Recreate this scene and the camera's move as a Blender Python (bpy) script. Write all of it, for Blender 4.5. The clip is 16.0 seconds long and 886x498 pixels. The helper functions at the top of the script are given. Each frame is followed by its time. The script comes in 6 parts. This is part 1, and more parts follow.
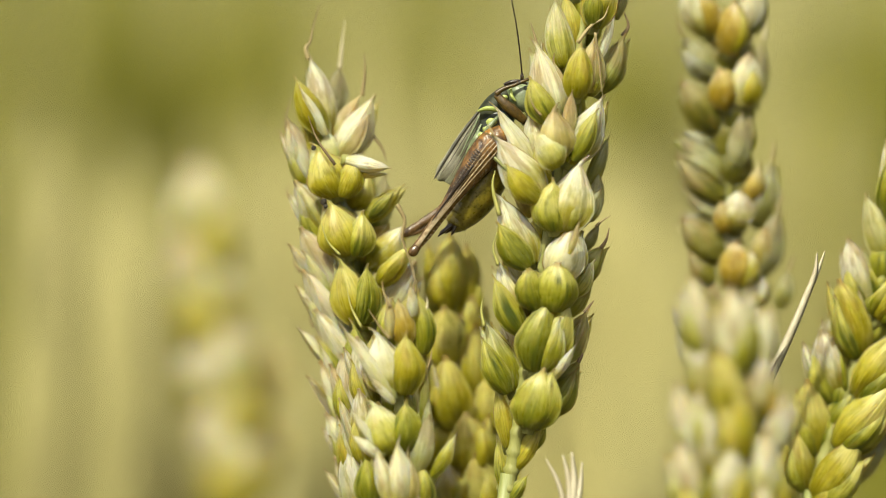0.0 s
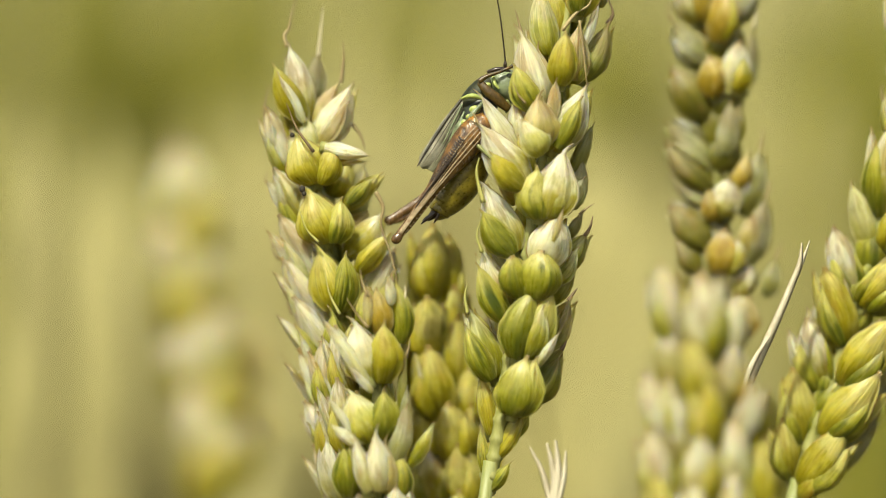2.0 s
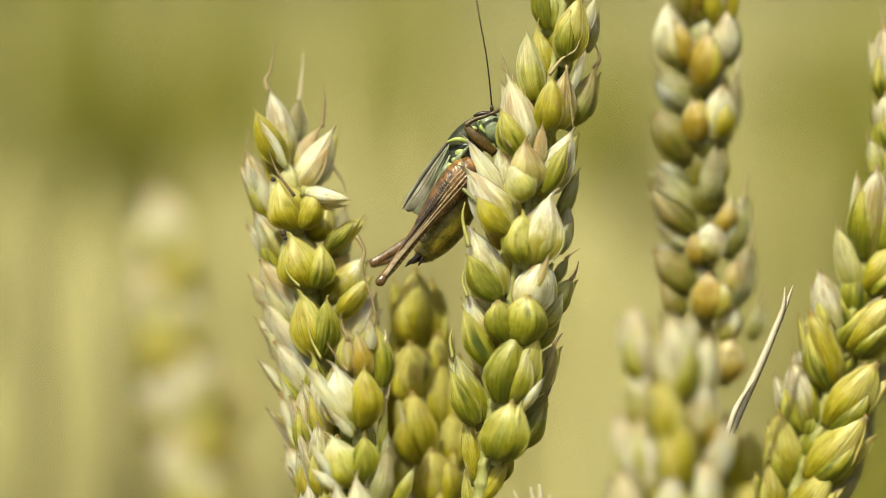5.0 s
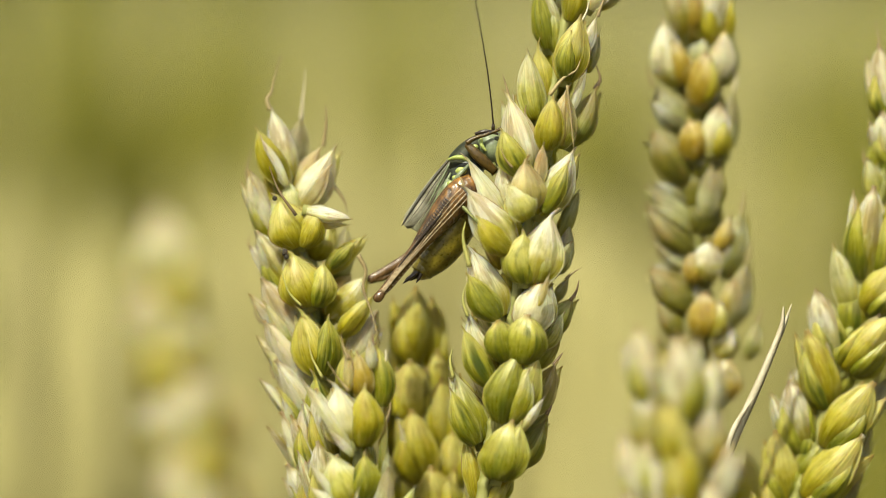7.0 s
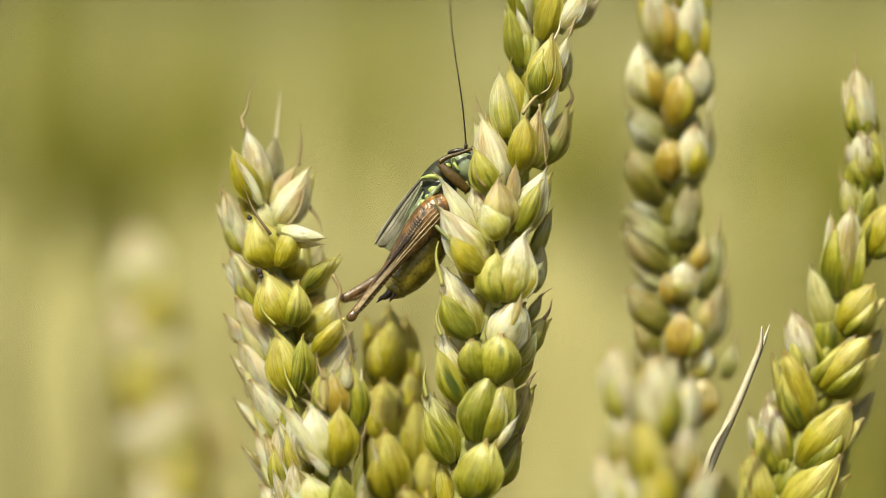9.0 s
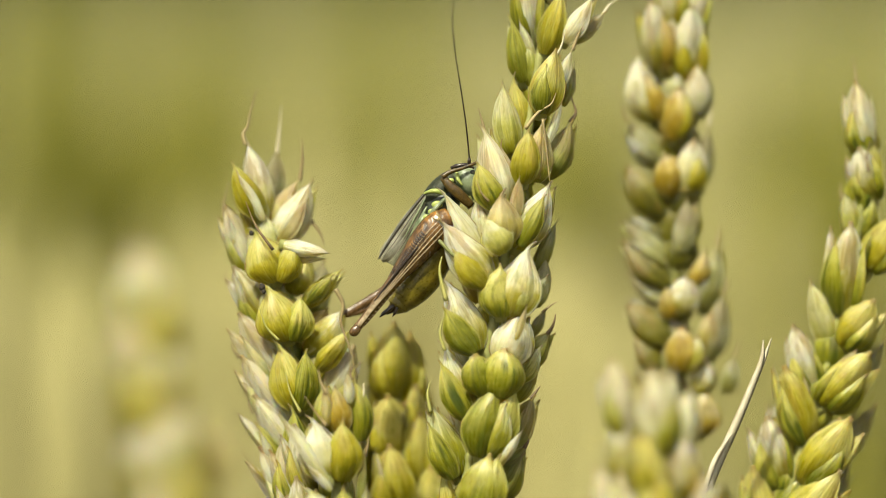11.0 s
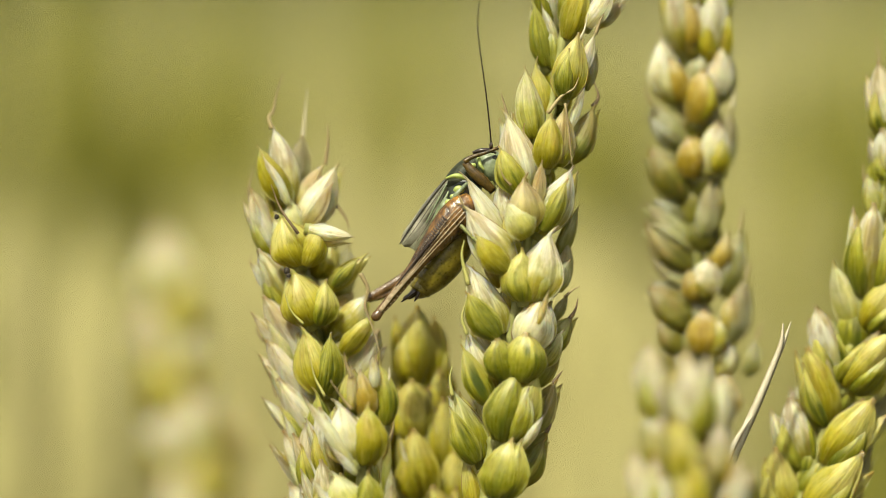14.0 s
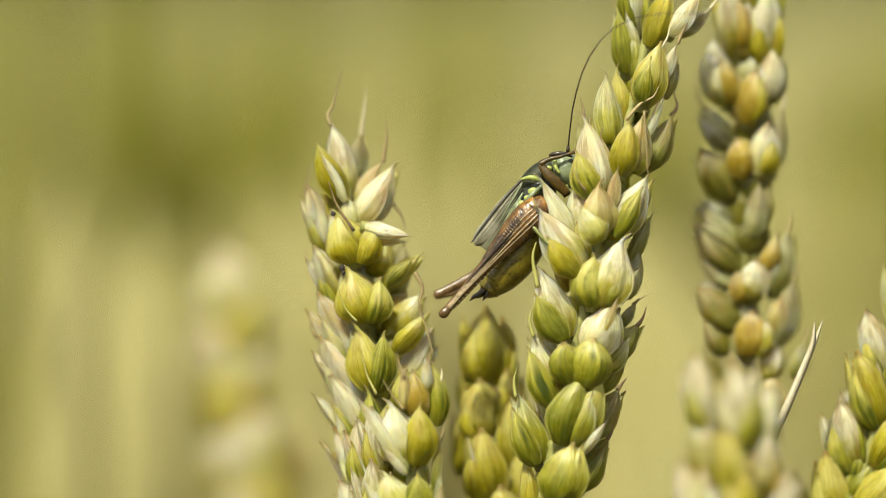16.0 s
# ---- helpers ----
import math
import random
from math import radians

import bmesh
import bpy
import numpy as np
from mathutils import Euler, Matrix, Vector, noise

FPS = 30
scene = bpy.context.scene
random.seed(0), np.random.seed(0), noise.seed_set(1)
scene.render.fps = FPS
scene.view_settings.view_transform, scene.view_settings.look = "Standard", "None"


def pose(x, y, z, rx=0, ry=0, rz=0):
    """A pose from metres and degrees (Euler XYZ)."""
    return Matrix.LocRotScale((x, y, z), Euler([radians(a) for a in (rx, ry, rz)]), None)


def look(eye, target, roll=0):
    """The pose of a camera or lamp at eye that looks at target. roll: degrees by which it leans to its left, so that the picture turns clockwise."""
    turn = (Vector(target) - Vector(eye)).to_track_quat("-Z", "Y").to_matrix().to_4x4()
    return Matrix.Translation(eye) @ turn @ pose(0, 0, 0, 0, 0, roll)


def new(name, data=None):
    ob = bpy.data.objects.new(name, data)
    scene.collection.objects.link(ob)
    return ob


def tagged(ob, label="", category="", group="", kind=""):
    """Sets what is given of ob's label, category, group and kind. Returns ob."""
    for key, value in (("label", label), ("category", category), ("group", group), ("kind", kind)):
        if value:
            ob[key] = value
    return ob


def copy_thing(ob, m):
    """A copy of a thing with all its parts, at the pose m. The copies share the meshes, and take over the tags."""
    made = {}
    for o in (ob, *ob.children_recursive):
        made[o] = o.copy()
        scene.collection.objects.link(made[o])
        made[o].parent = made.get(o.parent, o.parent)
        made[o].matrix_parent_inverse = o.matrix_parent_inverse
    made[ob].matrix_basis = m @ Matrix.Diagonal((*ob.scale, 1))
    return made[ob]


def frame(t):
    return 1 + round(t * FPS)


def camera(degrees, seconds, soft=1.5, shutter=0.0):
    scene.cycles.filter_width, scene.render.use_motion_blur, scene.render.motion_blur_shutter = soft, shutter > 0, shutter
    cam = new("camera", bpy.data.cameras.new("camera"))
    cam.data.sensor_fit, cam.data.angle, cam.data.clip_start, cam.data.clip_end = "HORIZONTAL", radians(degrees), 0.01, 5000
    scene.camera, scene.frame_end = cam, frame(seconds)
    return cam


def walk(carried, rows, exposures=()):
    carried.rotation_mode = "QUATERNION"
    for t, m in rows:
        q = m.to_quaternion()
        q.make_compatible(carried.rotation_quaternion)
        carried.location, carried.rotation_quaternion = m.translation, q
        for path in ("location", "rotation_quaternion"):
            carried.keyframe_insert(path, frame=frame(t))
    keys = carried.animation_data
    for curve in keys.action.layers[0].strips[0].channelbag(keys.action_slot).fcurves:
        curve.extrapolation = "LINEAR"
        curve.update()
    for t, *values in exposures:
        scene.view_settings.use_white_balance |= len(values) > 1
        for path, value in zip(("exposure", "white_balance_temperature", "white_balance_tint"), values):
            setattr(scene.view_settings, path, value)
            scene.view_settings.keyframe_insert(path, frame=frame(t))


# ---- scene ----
# ---------------------------------------------------------------- camera
FOCUS = 0.357                      # metres from the lens to the sharp plane
EYE = Vector((0.0, -0.355, 0.900))
PITCH = -6.0
cam = camera(14.7, 16.0, soft=0.85, shutter=0.4)
cam.data.dof.use_dof = True
cam.data.dof.focus_distance = FOCUS
cam.data.dof.aperture_fstop = 5.6
cam.data.dof.aperture_blades = 9


def aim(turn, tilt):
    """The camera's pose with its small pan and tilt, in degrees."""
    return pose(*EYE, 90 + PITCH + tilt, 0, turn)


walk(cam, [
    (0, aim(0.000, 0.000)),
    (0.5, aim(-0.064, -0.060)),
    (1, aim(-0.018, -0.082)),
    (1.5, aim(-0.050, -0.148)),
    (2, aim(-0.272, -0.193)),
    (2.5, aim(-0.384, -0.233)),
    (3, aim(-0.340, -0.166)),
    (3.5, aim(-0.327, 0.124)),
    (4, aim(-0.441, 0.323)),
    (6.5, aim(-0.572, 0.778)),
    (7, aim(-0.563, 0.865)),
    (7.5, aim(-0.628, 0.889)),
    (8, aim(-0.721, 0.965)),
    (8.5, aim(-0.851, 1.101)),
    (9, aim(-0.963, 1.194)),
    (11.5, aim(-0.913, 1.457)),
    (12, aim(-0.765, 1.444)),
    (12.5, aim(-0.652, 1.376)),
    (13, aim(-0.646, 1.267)),
    (13.5, aim(-0.637, 1.180)),
    (14, aim(-0.560, 1.160)),
    (14.5, aim(-0.442, 1.153)),
    (15, aim(-0.158, 1.090)),
    (15.5, aim(0.169, 1.137)),
    (16, aim(0.300, 1.179)),
])

# ---------------------------------------------------------------- light
SUN_TO = Vector((-0.25, -0.52, 0.82)).normalized()
world = bpy.data.worlds.new("sky")
scene.world = world
world.use_nodes = True
wn = world.node_tree
sky = wn.nodes.new("ShaderNodeTexSky")
sky.sky_type = "NISHITA"
sky.sun_disc = False
sky.dust_density, sky.ozone_density = 7.0, 0.3     # a hazy summer sky
sky.sun_elevation = math.asin(SUN_TO.z)
sky.sun_rotation = math.atan2(SUN_TO.x, SUN_TO.y)
wn.links.new(sky.outputs[0], wn.nodes["Background"].inputs[0])
wn.nodes["Background"].inputs[1].default_value = 0.12
sun_data = bpy.data.lights.new("sun", "SUN")
sun_data.energy, sun_data.angle, sun_data.color = 4.5, radians(1.5), (1.0, 0.94, 0.76)
sun = new("sun", sun_data)
sun.matrix_world = look(SUN_TO * 5, (0, 0, 0))
scene.view_settings.exposure = 0.26
scene.view_settings.use_white_balance = True
scene.view_settings.white_balance_temperature, scene.view_settings.white_balance_tint = 6300, -1


# ---------------------------------------------------------------- materials
class Nodes:
    """A small aid to wire a material."""

    def __init__(self, name):
        self.mat = bpy.data.materials.new(name)
        self.mat.use_nodes = True
        self.tree = self.mat.node_tree
        self.bsdf = self.tree.nodes["Principled BSDF"]
        self.out = self.tree.nodes["Material Output"]

    def link(self, a, b):
        self.tree.links.new(a, b)

    def math(self, op, a, b=None, clamp=False):
        n = self.tree.nodes.new("ShaderNodeMath")
        n.operation, n.use_clamp = op, clamp
        for i, v in enumerate((a, b)):
            if v is None:
                continue
            if isinstance(v, (int, float)):
                n.inputs[i].default_value = v
            else:
                self.link(v, n.inputs[i])
        return n.outputs[0]

    def mix(self, f, a, b):
        n = self.tree.nodes.new("ShaderNodeMix")
        n.data_type = "RGBA"
        for i, v in ((0, f), (6, a), (7, b)):
            if isinstance(v, (int, float)):
                n.inputs[i].default_value = v
            elif isinstance(v, tuple):
                n.inputs[i].default_value = (*v, 1)
            else:
                self.link(v, n.inputs[i])
        return n.outputs[2]

    def noise(self, scale, detail=3.0, coord=None, rough=0.55):
        n = self.tree.nodes.new("ShaderNodeTexNoise")
        n.inputs["Scale"].default_value, n.inputs["Detail"].default_value = scale, detail
        n.inputs["Roughness"].default_value = rough
        if coord is not None:
            self.link(coord, n.inputs["Vector"])
        return n.outputs["Fac"]

    def ramp(self, f, *stops):
        n = self.tree.nodes.new("ShaderNodeValToRGB")
        el = n.color_ramp.elements
        while len(el) < len(stops):
            el.new(0.5)
        for e, (p, c) in zip(el, stops):
            e.position, e.color = p, (*c, 1)
        self.link(f, n.inputs[0])
        return n.outputs[0]

    def bump(self, height, strength, distance):
        n = self.tree.nodes.new("ShaderNodeBump")
        n.inputs["Strength"].default_value, n.inputs["Distance"].default_value = strength, distance
        self.link(height, n.inputs["Height"])
        self.link(n.outputs[0], self.bsdf.inputs["Normal"])
        return n.outputs[0]

    def coords(self):
        return self.tree.nodes.new("ShaderNodeTexCoord").outputs["Object"]

    def glow_through(self, colour, amount, normal=None):
        """Lets some light through a thin leaf or husk."""
        t = self.tree.nodes.new("ShaderNodeBsdfTranslucent")
        if isinstance(colour, tuple):
            t.inputs["Color"].default_value = (*colour, 1)
        else:
            self.link(colour, t.inputs["Color"])
        m = self.tree.nodes.new("ShaderNodeMixShader")
        m.inputs[0].default_value = amount
        self.link(self.bsdf.outputs[0], m.inputs[1])
        self.link(t.outputs[0], m.inputs[2])
        self.link(m.outputs[0], self.out.inputs["Surface"])


def husk_material(name, base, belly, top, tip, vein, veins=0.6, gloss=0.42, through_amount=0.22, spots=0.0, blush=0.0, margin=(0.27, 0.145, 0.045)):
    """Husk skin: colour runs from the base to the tip, with veins along it, blotches and specks."""
    n = Nodes(name)
    uv = n.tree.nodes.new("ShaderNodeUVMap").outputs[0]
    sep = n.tree.nodes.new("ShaderNodeSeparateXYZ")
    n.link(uv, sep.inputs[0])
    u, v = sep.outputs[0], sep.outputs[1]
    info = n.tree.nodes.new("ShaderNodeObjectInfo")
    rnd = info.outputs["Random"]
    shift = n.tree.nodes.new("ShaderNodeVectorMath")
    shift.operation = "MULTIPLY_ADD"
    comb = n.tree.nodes.new("ShaderNodeCombineXYZ")
    n.link(n.math("MULTIPLY", rnd, 37.0), comb.inputs[0])
    n.link(n.math("MULTIPLY", rnd, 91.0), comb.inputs[1])
    n.link(uv, shift.inputs[0])
    shift.inputs[1].default_value = (1, 1, 1)
    n.link(comb.outputs[0], shift.inputs[2])
    loc = shift.outputs[0]
    drawn = n.tree.nodes.new("ShaderNodeVectorMath")
    drawn.operation = "MULTIPLY"
    n.link(loc, drawn.inputs[0])
    drawn.inputs[1].default_value = (2.6, 0.55, 1)
    long = drawn.outputs[0]
    blot = n.noise(3.2, 4, loc)
    stretch = n.tree.nodes.new("ShaderNodeVectorMath")
    stretch.operation = "MULTIPLY"
    n.link(loc, stretch.inputs[0])
    stretch.inputs[1].default_value = (24, 0.9, 1)
    fibre = n.noise(1.0, 3, stretch.outputs[0])
    fine = n.tree.nodes.new("ShaderNodeVectorMath")
    fine.operation = "MULTIPLY"
    n.link(loc, fine.inputs[0])
    fine.inputs[1].default_value = (64, 3.5, 1)
    grain = n.noise(1.0, 2, fine.outputs[0])
    along = n.math("ADD", v, n.math("MULTIPLY", n.math("SUBTRACT", blot, 0.5), 0.80))
    along = n.math("ADD", along, n.math("MULTIPLY", n.math("SUBTRACT", rnd, 0.5), 0.40))
    along = n.math("ADD", along, n.math("MULTIPLY", n.math("SUBTRACT", fibre, 0.5), 0.25))
    col = n.ramp(along, (0.04, base), (0.29, belly), (0.51, top), (0.73, tip))
    mottle = n.tree.nodes.new("ShaderNodeMapRange")
    n.link(n.noise(9.0, 3, long, 0.6), mottle.inputs[0])
    mottle.inputs[1].default_value, mottle.inputs[2].default_value = 0.50, 0.66
    col = n.mix(n.math("MULTIPLY", mottle.outputs[0], 0.28), col, tip)
    mottle = n.tree.nodes.new("ShaderNodeMapRange")
    n.link(n.noise(6.0, 3, long, 0.6), mottle.inputs[0])
    mottle.inputs[1].default_value, mottle.inputs[2].default_value = 0.46, 0.34
    col = n.mix(n.math("MULTIPLY", mottle.outputs[0], 0.5), col, base)
    soft = n.tree.nodes.new("ShaderNodeMapRange")
    n.link(fibre, soft.inputs[0])
    soft.inputs[1].default_value, soft.inputs[2].default_value = 0.51, 0.60
    fade = n.tree.nodes.new("ShaderNodeMapRange")
    n.link(n.math("ADD", v, n.math("MULTIPLY", n.math("SUBTRACT", rnd, 0.5), 0.5)), fade.inputs[0])
    fade.inputs[1].default_value, fade.inputs[2].default_value = 0.95, 0.50
    vf = n.math("MULTIPLY", n.math("MULTIPLY", soft.outputs[0], fade.outputs[0]), veins * 0.5)
    col = n.mix(vf, col, vein)
    streaks = n.tree.nodes.new("ShaderNodeVectorMath")
    streaks.operation = "MULTIPLY"
    n.link(loc, streaks.inputs[0])
    streaks.inputs[1].default_value = (19, 0.6, 1)
    thin = n.tree.nodes.new("ShaderNodeMapRange")
    n.link(n.noise(1.0, 1, streaks.outputs[0]), thin.inputs[0])
    thin.inputs[1].default_value, thin.inputs[2].default_value = 0.52, 0.62
    lane = n.tree.nodes.new("ShaderNodeVectorMath")
    lane.operation = "MULTIPLY"
    n.link(loc, lane.inputs[0])
    lane.inputs[1].default_value = (5, 1.3, 1)
    patch = n.tree.nodes.new("ShaderNodeMapRange")
    n.link(n.noise(1.0, 2, lane.outputs[0]), patch.inputs[0])
    patch.inputs[1].default_value, patch.inputs[2].default_value = 0.40, 0.56
    line = n.math("MULTIPLY", n.math("MULTIPLY", thin.outputs[0], patch.outputs[0]), fade.outputs[0])
    col = n.mix(n.math("MULTIPLY", line, veins), col, vein)
    speck = n.tree.nodes.new("ShaderNodeMapRange")
    n.link(n.noise(36.0, 2, long), speck.inputs[0])
    speck.inputs[1].default_value, speck.inputs[2].default_value = 0.70, 0.76
    col = n.mix(n.math("MULTIPLY", speck.outputs[0], 0.55), col, (0.22, 0.13, 0.05))
    # the thin dry margin along both edges
    rim = n.math("ABSOLUTE", n.math("SUBTRACT", n.math("FRACT", n.math("MULTIPLY", u, 2.0)), 0.5))
    skirt = n.tree.nodes.new("ShaderNodeMapRange")
    n.link(n.math("ADD", rim, n.math("MULTIPLY", n.math("SUBTRACT", blot, 0.5), 0.35)), skirt.inputs[0])
    skirt.inputs[1].default_value, skirt.inputs[2].default_value = 0.33, 0.40
    col = n.mix(n.math("MULTIPLY", skirt.outputs[0], 0.5), col, tip)
    mr = n.tree.nodes.new("ShaderNodeMapRange")
    n.link(n.math("ADD", rim, n.math("MULTIPLY", n.math("SUBTRACT", blot, 0.5), 0.16)), mr.inputs[0])
    mr.inputs[1].default_value, mr.inputs[2].default_value = 0.40, 0.45
    col = n.mix(n.math("MULTIPLY", n.math("MULTIPLY", mr.outputs[0], patch.outputs[0]), 0.95), col, margin)
    if blush:
        warm = n.tree.nodes.new("ShaderNodeMapRange")
        streak = n.tree.nodes.new("ShaderNodeVectorMath")
        streak.operation = "MULTIPLY"
        n.link(loc, streak.inputs[0])
        streak.inputs[1].default_value = (8, 1.6, 1)
        n.link(n.math("ADD", n.noise(1.0, 4, streak.outputs[0]), n.math("MULTIPLY", n.math("SUBTRACT", v, 0.5), 0.16)), warm.inputs[0])
        warm.inputs[1].default_value, warm.inputs[2].default_value = 0.55, 0.63
        col = n.mix(n.math("MULTIPLY", warm.outputs[0], blush), col, (0.30, 0.17, 0.05))
    dry = n.tree.nodes.new("ShaderNodeMapRange")
    n.link(n.math("ADD", v, n.math("MULTIPLY", n.math("SUBTRACT", blot, 0.5), 0.12)), dry.inputs[0])
    dry.inputs[1].default_value, dry.inputs[2].default_value = 0.88, 0.98
    col = n.mix(n.math("MULTIPLY", dry.outputs[0], 0.8), col, (0.28, 0.16, 0.06))
    if spots:
        sp = n.tree.nodes.new("ShaderNodeMapRange")
        n.link(n.noise(9.0, 2, loc), sp.inputs[0])
        sp.inputs[1].default_value, sp.inputs[2].default_value = 0.66, 0.74
        col = n.mix(n.math("MULTIPLY", sp.outputs[0], spots), col, (0.05, 0.035, 0.02))
    shade = n.tree.nodes.new("ShaderNodeHueSaturation")
    n.link(col, shade.inputs["Color"])
    n.link(n.math("ADD", n.math("MULTIPLY", grain, 0.95), 0.53), shade.inputs["Value"])
    col = shade.outputs[0]
    n.link(col, n.bsdf.inputs["Base Color"])
    r = n.math("ADD", n.math("MULTIPLY", grain, 0.25), gloss - 0.1)
    n.link(r, n.bsdf.inputs["Roughness"])
    n.bsdf.inputs["Specular IOR Level"].default_value = 0.6
    h = n.math("ADD", n.math("ADD", n.math("MULTIPLY", fibre, 0.8), n.math("MULTIPLY", grain, 0.4)), n.math("MULTIPLY", thin.outputs[0], -0.25))
    n.bump(h, 0.45, 0.0004)
    n.bsdf.inputs["Subsurface Weight"].default_value = 0.5
    n.bsdf.inputs["Subsurface Radius"].default_value = (1.0, 0.75, 0.18)
    n.bsdf.inputs["Subsurface Scale"].default_value = 0.0012
    n.glow_through(n.mix(0.5, col, (0.62, 0.56, 0.05)), through_amount + 0.08)
    return n.mat


GREEN = husk_material("green_husk", (0.135, 0.138, 0.004), (0.239, 0.230, 0.008), (0.388, 0.363, 0.036), (0.541, 0.488, 0.124), (0.066, 0.088, 0.006), 1.0, 0.28, 0.20, blush=0.15, margin=(0.30, 0.24, 0.07))
YELLOW = husk_material("yellow_husk", (0.197, 0.171, 0.003), (0.351, 0.293, 0.008), (0.479, 0.410, 0.035), (0.581, 0.513, 0.142), (0.135, 0.130, 0.006), 0.35, 0.28, 0.22, blush=0.30)
PALE = husk_material("pale_husk", (0.244, 0.234, 0.007), (0.402, 0.369, 0.026), (0.572, 0.535, 0.142), (0.698, 0.660, 0.361), (0.15, 0.165, 0.012), 0.6, 0.30, 0.25, blush=0.25)
CREAM = husk_material("cream_husk", (0.270, 0.230, 0.010), (0.450, 0.385, 0.050), (0.690, 0.630, 0.32), (0.78, 0.73, 0.54), (0.21, 0.20, 0.018), 0.5, 0.30, 0.25, blush=0.5)
PAPER = husk_material("papery_husk", (0.551, 0.494, 0.157), (0.722, 0.674, 0.411), (0.817, 0.788, 0.577), (0.741, 0.655, 0.437), (0.48, 0.40, 0.20), 0.3, 0.36, 0.26, blush=0.5)
BUFF = husk_material("buff_papery_husk", (0.405, 0.322, 0.055), (0.552, 0.460, 0.156), (0.644, 0.552, 0.274), (0.552, 0.423, 0.219), (0.32, 0.23, 0.09), 0.4, 0.36, 0.26, blush=0.6)
# grey of weathered husks, also used to paint shade on papery ones
GREY = husk_material("weathered_shaded_husk", (0.270, 0.261, 0.061), (0.396, 0.378, 0.153), (0.540, 0.522, 0.306), (0.360, 0.306, 0.168), (0.20, 0.20, 0.07), 0.6, 0.34, 0.28, spots=0.35, margin=(0.20, 0.14, 0.06))
ASH = husk_material("ashen_husk", (0.14, 0.13, 0.035), (0.28, 0.27, 0.14), (0.50, 0.49, 0.37), (0.40, 0.36, 0.26), (0.09, 0.08, 0.02), 0.6, 0.36, 0.20, spots=0.4, margin=(0.12, 0.08, 0.03))
SAGE = husk_material("sage_husk", (0.216, 0.211, 0.014), (0.324, 0.315, 0.043), (0.450, 0.432, 0.144), (0.342, 0.279, 0.101), (0.12, 0.14, 0.016), 0.8, 0.32, 0.30, spots=0.12, margin=(0.20, 0.13, 0.05))
TAN = husk_material("tan_husk", (0.247, 0.166, 0.008), (0.380, 0.261, 0.021), (0.522, 0.389, 0.085), (0.570, 0.475, 0.226), (0.20, 0.14, 0.010), 0.5, 0.30, 0.20, blush=0.4)
# dark olive for husks lying in shade, the shade put into the colour
SHADED_OLIVE = husk_material("shaded_olive_husk", (0.095, 0.088, 0.004), (0.155, 0.140, 0.008), (0.23, 0.20, 0.030), (0.36, 0.31, 0.14), (0.065, 0.058, 0.004), 0.6, 0.32, 0.16, blush=0.3, margin=(0.162, 0.094, 0.031))


def plain(name, a, b, scale, rough=0.5, spec=0.4, metal=0.0, bump=0.3, depth=0.0002, stretch=None, through_amount=0.0):
    n = Nodes(name)
    co = n.coords()
    if stretch:
        m = n.tree.nodes.new("ShaderNodeVectorMath")
        m.operation = "MULTIPLY"
        n.link(co, m.inputs[0])
        m.inputs[1].default_value = stretch
        co = m.outputs[0]
    f = n.noise(scale, 4, co)
    g = n.noise(scale * 5.3, 3, co)
    k = n.math("ADD", n.math("MULTIPLY", f, 0.7), n.math("MULTIPLY", g, 0.3))
    col = n.ramp(k, (0.32, a), (0.68, b))
    n.link(col, n.bsdf.inputs["Base Color"])
    n.link(n.math("ADD", n.math("MULTIPLY", g, 0.2), rough - 0.1), n.bsdf.inputs["Roughness"])
    n.bsdf.inputs["Specular IOR Level"].default_value = spec
    n.bsdf.inputs["Metallic"].default_value = metal
    n.bump(k, bump, depth)
    if through_amount:
        n.glow_through(col, through_amount)
    return n.mat


STEM = plain("stem_skin", (0.20, 0.215, 0.055), (0.36, 0.36, 0.15), 900, 0.45, stretch=(1, 1, 0.12), through_amount=0.1)
RACHIS = plain("rachis_skin", (0.21, 0.21, 0.045), (0.37, 0.35, 0.12), 700, 0.5, stretch=(1, 1, 0.3), through_amount=0.1)
AWN = plain("awn_skin", (0.17, 0.11, 0.045), (0.42, 0.33, 0.15), 500, 0.5, stretch=(1, 1, 0.3))
DARK_AWN = plain("dark_awn_skin", (0.10, 0.065, 0.035), (0.26, 0.17, 0.08), 500, 0.5, stretch=(1, 1, 0.3))
PALE_AWN = plain("pale_awn_skin", (0.40, 0.33, 0.18), (0.66, 0.58, 0.40), 500, 0.5, stretch=(1, 1, 0.3))
GREEN_AWN = plain("green_awn_skin", (0.271, 0.271, 0.057), (0.451, 0.394, 0.131), 400, 0.45, stretch=(1, 1, 0.3))
STRAW = plain("straw_skin", (0.46, 0.38, 0.24), (0.74, 0.66, 0.49), 1100, 0.6, stretch=(1, 1, 0.08), bump=0.6, through_amount=0.15)
SMUT = plain("smut", (0.012, 0.010, 0.008), (0.05, 0.035, 0.02), 1500, 0.8, bump=0.8)

# ---------------------------------------------------------------- building aids
TURN0 = pose(0, 0, 0, 90 + PITCH, 0, 0).to_3x3()
RIGHT, UP, BACK = TURN0.col[0].copy(), TURN0.col[1].copy(), TURN0.col[2].copy()
MM = 0.001


def at(x, z, d=0.0):
    """A point of the sharp plane, in millimetres across and up from its middle, moved d millimetres further off along its line of sight."""
    x, z, d = float(x), float(z), float(d)
    far = FOCUS + d * MM
    return EYE + (far / FOCUS) * (x * MM * RIGHT + z * MM * UP) - far * BACK


